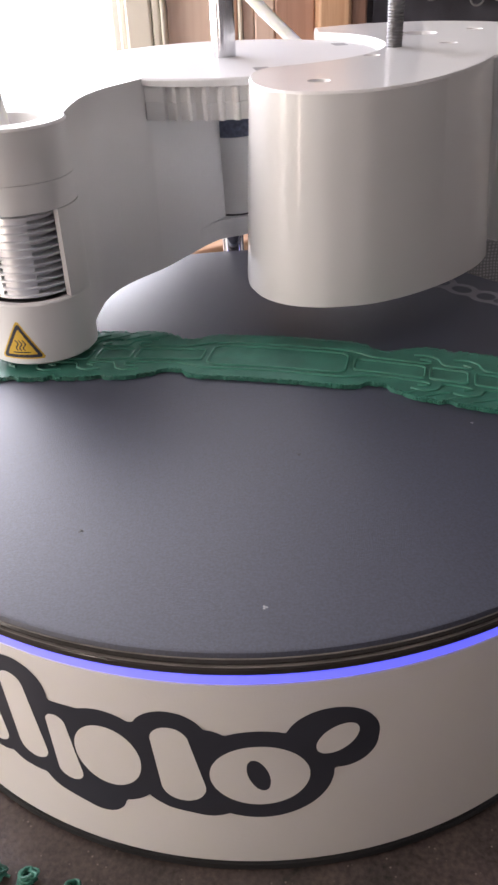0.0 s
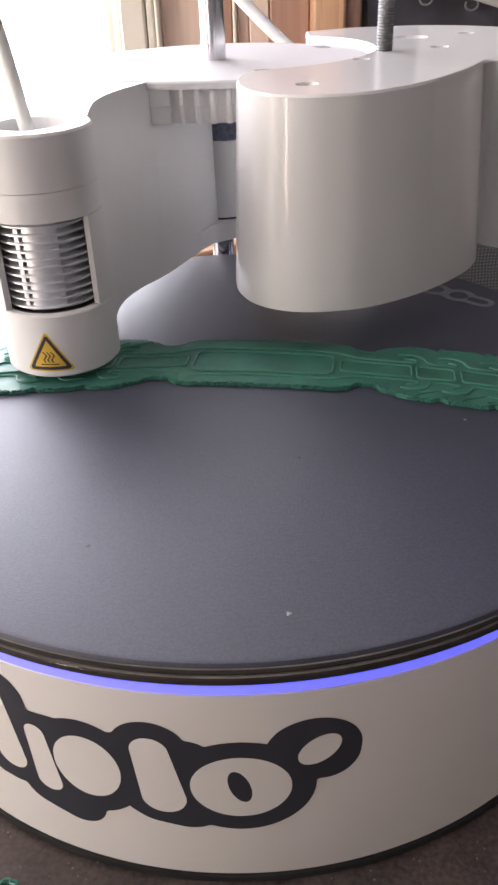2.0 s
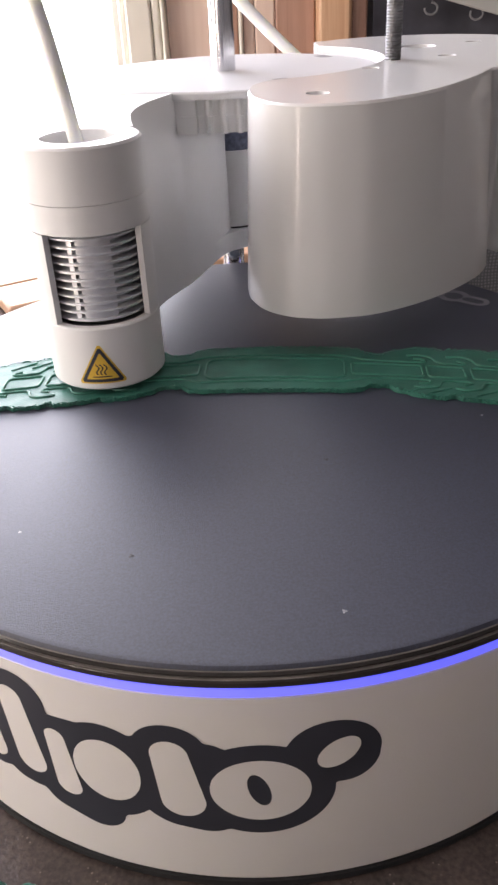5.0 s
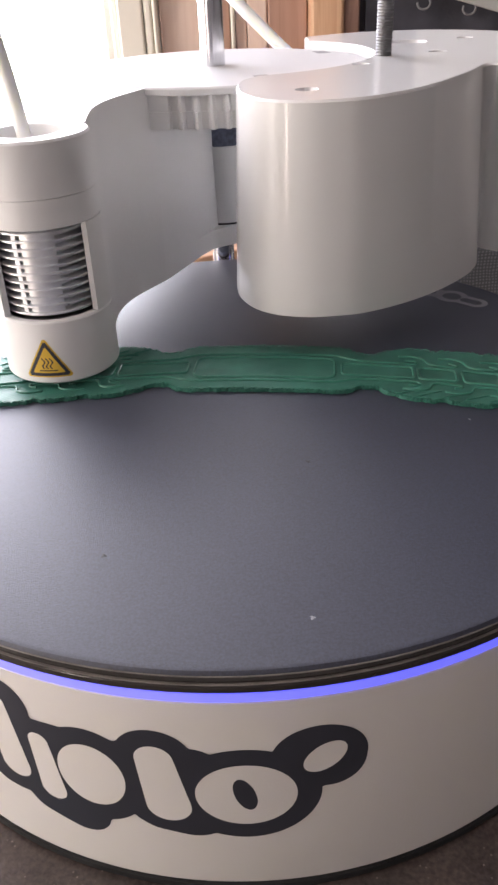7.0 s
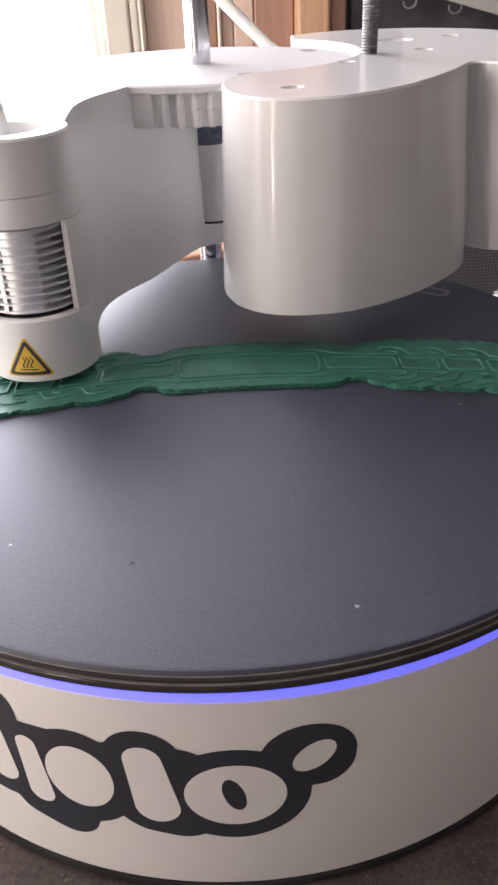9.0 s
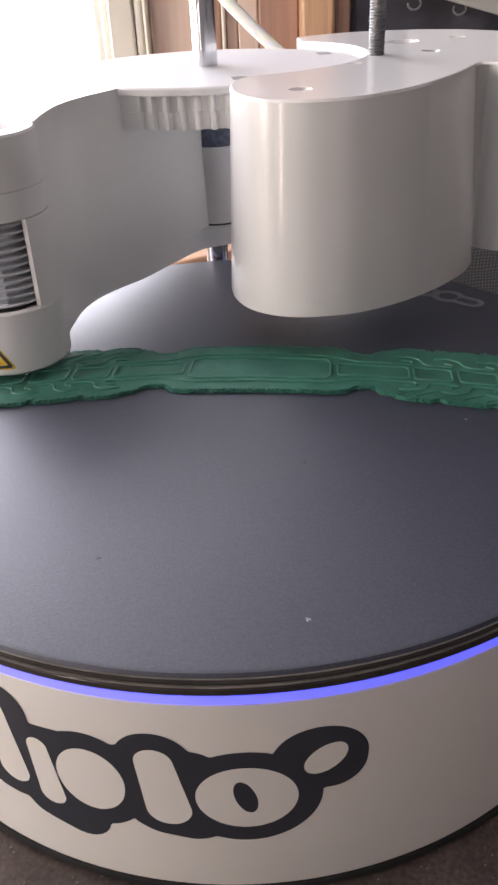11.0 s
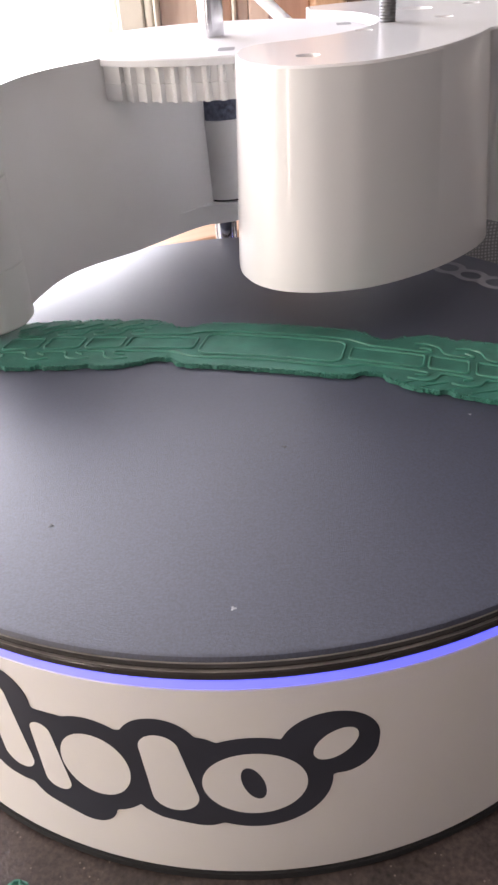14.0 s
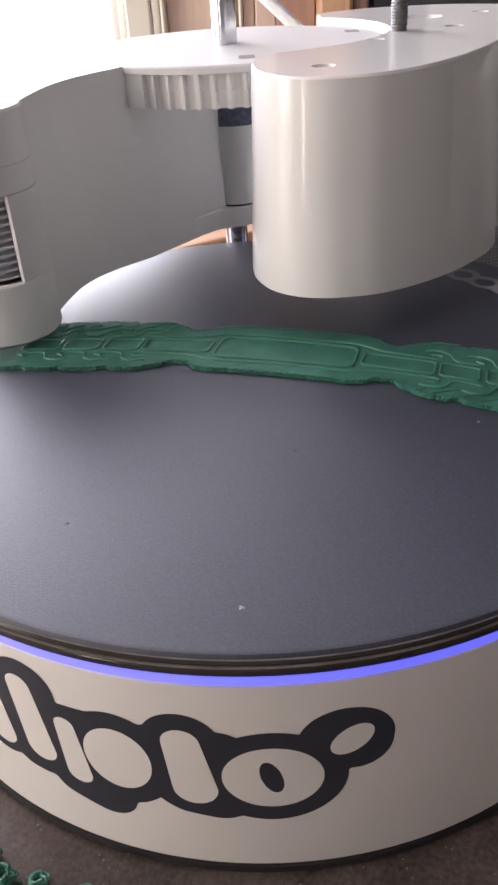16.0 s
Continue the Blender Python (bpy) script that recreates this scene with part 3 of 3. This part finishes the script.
for s in (1, -1):
    for p, q in ((0.0207, 0.0392), (0.0405, 0.0500), (0.0518, 0.0612), (0.0630, 0.0724)):
        a, b = sorted((MID_U + s * p, MID_U + s * q))
        ridge(rounded(a, b, -0.0032, 0.0032, 0.001), 0.00034)
# rails beside the middle panel, drawn in where the strip narrows
mirrored_line([(0, 0.0079), (0.0165, 0.0079), (0.0205, 0.0072), (0.025, 0.0055), (0.031, 0.0052), (0.0385, 0.0052), (0.0405, 0.0058), (0.0400, 0.0070), (0.0375, 0.0072)])
for c in (0.0415, 0.0518, 0.0626):
    mirrored_line([(c - 0.0055, 0.0092), (c - 0.002, 0.0098), (c + 0.0008, 0.0086), (c + 0.002, 0.0060), (c + 0.0038, 0.0052), (c + 0.0082, 0.0052), (c + 0.0094, 0.0060), (c + 0.0074, 0.0071)])
# slanted seams where neighbouring rows of thread meet
for c in (0.034, 0.0395, 0.0455, 0.051, 0.0565, 0.062, 0.0675):
    for s, t in ((1, -1), (-1, 1)):
        ridge([Vector((MID_U + s * c, t * 0.0125, 0)), Vector((MID_U + s * (c + 0.0035), t * 0.0105, 0)), Vector((MID_U + s * (c + 0.006), t * 0.009, 0))], 0.00022)
# frilled edge of overlapping thread loops
bm = bmesh.new()
rng = random.Random(4)
u = -0.081
while u < 0.091:
    for t in (1, -1):
        w = half_width(u)
        if w > 0.002:
            for k in range(4):
                v = middle(u) + 0.0005 + t * (w - 0.0009 + 0.0006 * rng.random())
                z = H + 0.0003 + 0.00034 * k + 0.0002 * rng.random()
                c = on_strip(u + 0.0004 * rng.random(), v, z)
                bmesh.ops.create_icosphere(bm, subdivisions=1, radius=0.0002 + 0.00014 * rng.random(), matrix=Matrix.Translation(c) @ Matrix.Diagonal((1.2, 1, 0.8, 1)))
    u += 0.0006 + 0.0003 * rng.random()
tagged(part("thread_edge", bm, GREEN_LINE, green_print), kind="stuff")

# ---- the carriage with its rods ----
PX, PY = -0.00424, 0.10765
ZT = 0.1325
rear = [(0.0768, 0.0615), (0.0800, 0.0585), (0.0870, 0.0552), (0.099, 0.0585), (0.112, 0.078), (0.1185, 0.104),
        (0.114, 0.134), (0.101, 0.158), (0.081, 0.1722), (0.058, 0.1752), (0.042, 0.1712), (0.0295, 0.1640)]
nose = [(0.0072, 0.0556), (0.0030, 0.0490), (0.0016, 0.0400), (0.0016, 0.0330), (0.0025, 0.0262), (0.0058, 0.0181), (0.0115, 0.0126), (0.0187, 0.0102), (0.0262, 0.0103)]
upper = [(x + 0.0007 * max(0, 1 - x / 0.0187), y) for x, y in nose] + [(0.0326, 0.0119), (0.0402, 0.0165), (0.0477, 0.0231), (0.0543, 0.0307), (0.0600, 0.0385), (0.0655, 0.0467), (0.0708, 0.0562), (0.0738, 0.0612)] + rear
lower = [(x - 0.0017 * max(0, 1 - x / 0.0187), y) for x, y in nose] + [(0.0330, 0.0114), (0.0408, 0.0147), (0.0488, 0.0195), (0.0562, 0.0252), (0.0628, 0.0316), (0.0688, 0.0388), (0.0732, 0.0475), (0.0748, 0.0560)] + rear


def smooth_outline(points):
    return [(p.x, p.y) for p in spline([(x, y, 0) for x, y in points], 5)]


loop, foot_loop = smooth_outline(upper), smooth_outline(lower)
a0, a1 = math.atan2(0.1475 - PY, 0.0295 - PX), math.atan2(0.0566 - PY, 0.0095 - PX)
crescent = [(PX + 0.0522 * math.cos(a0 + (a1 - a0) * k / 28), PY + 0.0522 * math.sin(a0 + (a1 - a0) * k / 28)) for k in range(0, 28)]
loop, foot_loop = loop + crescent, foot_loop + crescent
HOLES = ((0.0197, 0.0274, 0.0020, 0.0030), (0.0393, 0.0729, 0.0016, 0.0026), (0.0675, 0.0965, 0.0020, 0.0030), (0.0858, 0.1362, 0.0020, 0.0030), (0.0645, 0.1296, 0.0058, 0.0062))


def bored_body(loop, foot, z0, z1, holes, bm):
    lo = [bm.verts.new((x, y, z0)) for x, y in foot]
    md = [bm.verts.new((x * 1.0, y, z1 - 0.0006)) for x, y in loop]
    n = len(loop)
    hi = []
    for i in range(n):
        (xa, ya), (xb, yb) = loop[i - 1], loop[(i + 1) % n]
        d = Vector((xb - xa, yb - ya)).normalized()
        hi.append(bm.verts.new((loop[i][0] - d.y * 0.0005, loop[i][1] + d.x * 0.0005, z1)))
    for p, q in ((lo, md), (md, hi)):
        for i in range(n):
            bm.faces.new((p[i], p[(i + 1) % n], q[(i + 1) % n], q[i]))
    bmesh.ops.triangle_fill(bm, use_beauty=True, edges=[bm.edges.get((lo[i], lo[(i + 1) % n])) for i in range(n)])
    edges = [bm.edges.get((hi[i], hi[(i + 1) % n])) for i in range(n)]
    for cx, cy, r1, r2 in holes:
        rings = []
        for r, z in ((r2, z1), (r2 - 0.0003, z1 - 0.0009), (r1, z1 - 0.0010), (r1, z1 - 0.006)):
            rings.append([bm.verts.new((cx + r * math.cos(k * math.pi / 12), cy + r * math.sin(k * math.pi / 12), z)) for k in range(24)])
        for p, q in zip(rings, rings[1:]):
            for k in range(24):
                bm.faces.new((p[k], p[(k + 1) % 24], q[(k + 1) % 24], q[k]))
        bm.faces.new(rings[-1])
        edges += [bm.edges.get((rings[0][k], rings[0][(k + 1) % 24])) for k in range(24)]
    bmesh.ops.triangle_fill(bm, use_beauty=True, edges=edges)
    return bm


carriage = part("carriage", bored_body(loop, foot_loop, 0.0787, ZT, HOLES, bmesh.new()), WHITE, printer, "white carriage with a rounded front and bored top")
carriage.matrix_basis = LOW
for cx, cy, r1, r2 in HOLES[:4]:
    part("screw", revolve([(0.0, ZT - 0.0026), (r1 * 0.5, ZT - 0.0026), (r1 * 0.55, ZT - 0.0016), (r1 * 0.96, ZT - 0.0016), (r1 * 0.96, ZT - 0.0055), (0, ZT - 0.0055)], 16, cx, cy, closed=False), SCREW, carriage, "sunk dark steel screw")

rod = part("guide_rod", revolve([(0, 0.034), (0.0040, 0.034), (0.0040, 0.36), (0, 0.36)], 40, PX - 0.0012, PY, closed=False), STEEL, printer, "bright round steel guide rod")
rod.matrix_basis = LOW
bm = bmesh.new()
TURN, PITCH, R0, R1 = 20, 0.00085, 0.00232, 0.00262
prev = None
for i in range(int(0.2 / PITCH) * TURN):
    a = 2 * math.pi * i / TURN
    z = ZT - 0.02 + PITCH * i / TURN
    row = [bm.verts.new((r * math.cos(a), r * math.sin(a), z + k * PITCH)) for r, k in ((R0, 0), (R1, 0.35), (R1, 0.55), (R0, 0.9), (R0, 1.0))]
    if prev:
        for k in range(4):
            bm.faces.new((prev[k], row[k], row[k + 1], prev[k + 1]))
    prev = row
screw = part("threaded_rod", bm, DULL_STEEL, printer, "grey steel threaded rod")
screw.matrix_basis = LOW @ pose(0.0491, 0.0915, 0)
part("rod_core", revolve([(0, 0.034), (0.0022, 0.034), (0.0022, ZT + 0.19), (0, ZT + 0.19)], 20, closed=False), DULL_STEEL, screw)

# feed hose behind the arm
hose = part("feed_hose", tube(spline([(0.036, 0.176, 0.115), (0.0181, 0.176, 0.1308), (0.0004, 0.178, 0.148), (-0.022, 0.18, 0.172), (-0.06, 0.18, 0.23),
                                     (-0.09, 0.16, 0.33)], 8), 0.0024, 12, up=(0, 1, 0)), TUBE, printer, "white plastic feed hose")
hose.matrix_basis = LOW

# ---- the swinging arm; its own space has the guide rod as axis ----
HX, HY = -0.0665, -0.0821
REACH = math.hypot(HX, HY)
ux, uy = HX / REACH, HY / REACH
nx, ny = -uy, ux   # towards the front side of the arm


def arm_xy(r, off):
    return (ux * r + nx * off, uy * r + ny * off)


ZA = 0.1300
# flat round top disc, with the neck running out to the head
RH = 0.0149
FO = 0.0012
front = [(p.x, p.y) for p in spline([(0.0475, FO, 0), (0.054, 0.0002, 0), (0.062, -0.0009, 0), (0.070, -0.0009, 0), (0.078, 0.0009, 0), (0.0845, 0.0038, 0),
                                     (0.0895, 0.0064, 0), (0.0937, 0.0088, 0)], 4)]
plan = [(0.0078, FO), (0.03, FO)] + front + [(REACH - 0.0095, 0.004), (REACH - 0.0095, -0.0045), (REACH - 0.004, -0.0128), (0.09, -0.0145), (0.0078, -0.0145)]
bm = prism([arm_xy(r, o) for r, o in plan], 0.0715, ZA - 0.0002)
for v in bm.verts:
    if v.co.z > 0.1:
        v.co.z -= 0.0013 * max(0, min(1, (v.co.x * ux + v.co.y * uy - 0.05) / 0.045))
arm = part("swing_arm", bm, ARM_WHITE, printer, "white swinging arm with toothed hub and print head")
arm.matrix_basis = LOW @ pose(PX, PY, 0)
part("arm_foot", prism([arm_xy(r, o) for r, o in ((-0.013, 0.0092), (-0.013, -0.0145), (0.0076, -0.0145), (0.0300, FO - 0.0003), (0.0210, FO + 0.0003), (0.0150, 0.0022), (0.0125, 0.0034), (0.0095, 0.0056), (0.0055, 0.0082), (0.001, 0.0092))], 0.0716, 0.0782), ARM_WHITE, arm)
part("top_disc", revolve([(0.0, ZA), (0.0498, ZA), (0.0503, ZA - 0.0005), (0.0503, ZA - 0.0022), (0, ZA - 0.0022)], 120, closed=False), WHITE_TOP, arm)
for x, y, a in ((0.0055, -0.0362, 0), (0.0425, 0.0145, 0)):
    m = pose(x, y, ZA + 0.00006, 0, 0, a)
    part("slot", inside_sheet(lambda u, v: max(abs(u) - 0.0024, abs(v) - 0.0040), -0.003, 0.003, -0.005, 0.005, 0.0005, lambda u, v: m @ Vector((u, v, 0))),
         MARK, arm, "shallow rectangular slot")
# toothed ring under the disc
PITCH_A = 360 / 68
ring_start = math.degrees(math.atan2(uy, ux))


def tooth_ring(z0, z1, shrink, blank, start, bm):
    lp = [((0.0498 - shrink) * math.cos(radians(start + blank * k / 4)), (0.0498 - shrink) * math.sin(radians(start + blank * k / 4))) for k in range(5)]
    for t in range(32):
        for f, r in ((0.05, 0.0483), (0.30, 0.0482), (0.52, 0.0483), (0.62, 0.0492), (0.70, 0.0499), (0.88, 0.0499), (0.95, 0.0492)):
            a = radians(start + blank + (t + f) * PITCH_A)
            lp.append(((r - shrink) * math.cos(a), (r - shrink) * math.sin(a)))
    end = start + blank + 32 * PITCH_A
    lp += [(0.040 * math.cos(radians(end + (start - end) * k / 40)), 0.040 * math.sin(radians(end + (start - end) * k / 40))) for k in range(41)]
    return prism(lp, z0, z1, bm)


part("gear_ring", tooth_ring(0.1233, ZA - 0.0024, 0.0003, 11.4, ring_start - 3.0, bmesh.new()), ARM_WHITE, arm, "white plastic gear teeth")
part("lower_gear_ring", tooth_ring(0.1184, 0.12325, 0.0, 7.3, ring_start + 1.4, bmesh.new()), ARM_WHITE, arm, "white plastic gear teeth")
part("hub", revolve([(0.0042, 0.0790), (0.0086, 0.0790), (0.0098, 0.1055), (0.0042, 0.1055)], 48), ARM_WHITE, arm)
part("hub_slit", revolve([(0.0042, 0.0783), (0.0084, 0.0783), (0.0084, 0.0789), (0.0042, 0.0789)], 48), DARK, arm, "dark slit under the hub")
part("hub_band", revolve([(0.0042, 0.1056), (0.0096, 0.1056), (0.0096, 0.1183), (0.0042, 0.1183)], 48), NAVY, arm, "dark navy band round the hub")

# print head
part("head_cap", revolve([(0.0088, 0.11563), (RH, 0.11563), (RH, 0.1278), (RH - 0.0005, 0.1284), (0.0090, 0.1284), (0.0088, 0.1280)], 64, HX, HY), ARM_WHITE, arm, bevel=0.0)
part("head_collar", revolve([(0.0, 0.1086), (RH - 0.0002, 0.1086), (RH, 0.1088), (RH, 0.1155), (0.0, 0.1155)], 64, HX, HY, closed=False), ARM_WHITE, arm)
part("head_recess", revolve([(0.0, 0.1182), (0.0087, 0.1182), (0.0087, 0.1176), (0, 0.1176)], 32, HX, HY, closed=False), DARK, arm, "dark hollow in the head top")
part("nozzle_guard", revolve([(0.0125, 0.0690), (RH - 0.0006, 0.0688), (RH, 0.0694), (RH, 0.0854), (RH - 0.0004, 0.0858), (0.0128, 0.0858), (0.0122, 0.0845), (0.0122, 0.0700)], 64, HX, HY), ARM_WHITE, arm)
view = -107
part("head_back", revolve([(0.0132, 0.0859), (RH, 0.0859), (RH, 0.1085), (0.0132, 0.1085)], 40, HX, HY, view + 60, view + 317), ARM_WHITE, arm)
for k in range(11):
    z = 0.0866 + k * 0.00202
    part("cooling_fin", revolve([(0.0, z), (0.0122, z), (0.0125, z + 0.0002), (0.0125, z + 0.0006), (0.0122, z + 0.0008), (0.0, z + 0.0008)], 48, HX, HY, closed=False), ALUMINIUM, arm, "bright metal cooling fin")
part("fin_core", revolve([(0.0, 0.0862), (0.0092, 0.0862), (0.0092, 0.1084), (0, 0.1084)], 32, HX, HY, closed=False), ALUMINIUM, arm)
part("fin_block", revolve([(0.009, 0.0872), (0.0115, 0.0872), (0.0115, 0.1080), (0.009, 0.1080)], 16, HX, HY, -121, -79), ALUMINIUM, arm, "metal block between the fins")
part("guard_deck", revolve([(0.0, 0.0846), (0.0123, 0.0846), (0.0123, 0.0852), (0.0, 0.0852)], 40, HX, HY, closed=False), DULL_STEEL, arm, "dull metal plate under the fins")
part("fin_bar", revolve([(0.009, 0.0872), (0.0119, 0.0872), (0.0119, 0.1080), (0.009, 0.1080)], 4, HX, HY, -131, -125), ALUMINIUM, arm)
part("nozzle", revolve([(0.0, H + 0.0023), (0.0006, H + 0.0023), (0.0035, 0.0715), (0.0035, 0.0865), (0, 0.0865)], 24, HX, HY, closed=False), DULL_STEEL, arm, "steel print nozzle")

for k, (r, o, l, w) in enumerate(((REACH - 0.0105, 0.0062, 0.0022, 0.00022), (REACH - 0.0125, 0.0045, 0.00022, 0.0022))):
    x, y = arm_xy(r, o)
    m = pose(x, y, 0.12843, 0, 0, math.degrees(math.atan2(uy, ux)))
    part("latch_line", inside_sheet(lambda u, v: max(abs(u) - l, abs(v) - w), -0.003, 0.003, -0.003, 0.003, 0.0002, lambda u, v: m @ Vector((u, v, 0))), MARK, arm)
# warning sticker on the guard
TA = math.atan2(-0.95, -0.31)


def on_guard(lift):
    def place(s, z):
        a = TA + s / RH
        return (HX + (RH + lift) * math.cos(a), HY + (RH + lift) * math.sin(a), z)
    return place


def tri(x, y, size, r):
    """Rounded triangle standing on its base, centred at its inner circle."""
    d = -1e9
    for k in range(3):
        a = math.pi / 2 + math.pi / 3 + k * 2 * math.pi / 3
        d = max(d, x * math.cos(a) + y * math.sin(a) - size)
    for k in range(3):
        a = math.pi / 2 + k * 2 * math.pi / 3
        d = max(d, x * math.cos(a) + y * math.sin(a) - (2 * size - r))
    return d


TZ = 0.0745
box_s = (-0.0085, 0.0085, 0.0690, 0.0850, 0.00022)
part("warning_sticker", inside_sheet(lambda s, z: tri(s, z - TZ, 0.0037, 0.0006), *box_s, on_guard(0.00006)), YELLOW, arm, "yellow heat warning triangle")
part("black_border", inside_sheet(lambda s, z: max(tri(s, z - TZ, 0.0033, 0.0006), -tri(s, z - TZ, 0.00245, 0.0002)), *box_s, on_guard(0.0001)), INK, arm)


def heat_lines(s, z):
    d = max(abs(z - (TZ - 0.0018)) - 0.00016, abs(s) - 0.0024)
    for k in (-1, 0, 1):
        d = min(d, max(abs(s - k * 0.0010 - 0.00035 * math.sin((z - TZ) * 2600)) - 0.0002, abs(z - TZ - 0.0002) - 0.0015))
    return d


part("heat_symbol", inside_sheet(heat_lines, -0.004, 0.004, TZ - 0.003, TZ + 0.003, 0.0001, on_guard(0.0001)), INK, arm)
part("filament_tube", tube(spline([(HX, HY, 0.1178), (HX - 0.0004, HY + 0.0002, 0.126), (HX - 0.0024, HY + 0.001, 0.142), (HX - 0.0052, HY + 0.0022, 0.158), (HX - 0.012, HY + 0.006, 0.19),
                                   (HX - 0.02, HY + 0.03, 0.25), (HX - 0.01, HY + 0.08, 0.32)], 8), 0.0017, 14, up=(0, 1, 0)), TUBE, arm, "milky white filament tube")

# ---- clutter ----
bag = thing("woven_bag", pose(0.165, 0.235, TABLE), "grey woven fabric bag behind the plate", "bag")
bm = box(-0.06, 0.16, -0.035, 0.06, 0.0, 0.038)
bmesh.ops.subdivide_edges(bm, edges=bm.edges[:], cuts=6, use_grid_fill=True)
for v in bm.verts:
    v.co += Vector((1, 1, 1)) * 0.003 * noise.noise(v.co * 40)
part("fabric", bm, WEAVE, bag, bevel=0.006)
foil = thing("foil_scrap", pose(0.1365, 0.186, TABLE), "crumpled silver foil scrap", "foil")
bm = bmesh.new()
bmesh.ops.create_icosphere(bm, subdivisions=3, radius=0.0065)
for v in bm.verts:
    v.co += v.co.normalized() * 0.003 * noise.noise(v.co * 300)
    v.co.z = max(-0.005, v.co.z) + 0.005
part("foil", bm, FOIL, foil)


def plastic_scrap(x, y, size, turns, seed):
    ob = thing("plastic_scrap", pose(x, y, TABLE), "curled scrap of green printed thread on the counter", "scrap", "green scraps")
    r = random.Random(seed)
    pts = []
    for k in range(turns * 10):
        a = k * 2 * math.pi / 10
        w = size * (0.5 + 0.5 * r.random())
        pts.append((w * math.cos(a) + 0.3 * size * r.random(), 0.7 * w * math.sin(a), 0.0006 + 0.0006 * k / 10 + 0.0005 * r.random()))
    part("thread", tube(spline(pts, 3), 0.00035, 6), GREEN_LINE, ob)


for x, y, s, n, sd in ((-0.0490, -0.1005, 0.0022, 5, 1), (-0.0565, -0.0995, 0.0028, 6, 2), (-0.0395, -0.1030, 0.0018, 4, 3), (-0.0600, -0.0945, 0.0022, 5, 4)):
    plastic_scrap(x, y, s, n, sd)


def motions():
    walk(plate, [(t, pose(0, 0, -TABLE, 0, 0, a)) for t, a, b in TURNS])
    walk(green_print, [(t, pose(0, 0, 0, 0, 0, a)) for t, a, b in TURNS])
    walk(arm, [(t, pose(PX, PY, -TABLE, 0, 0, b)) for t, a, b in TURNS])


motions()
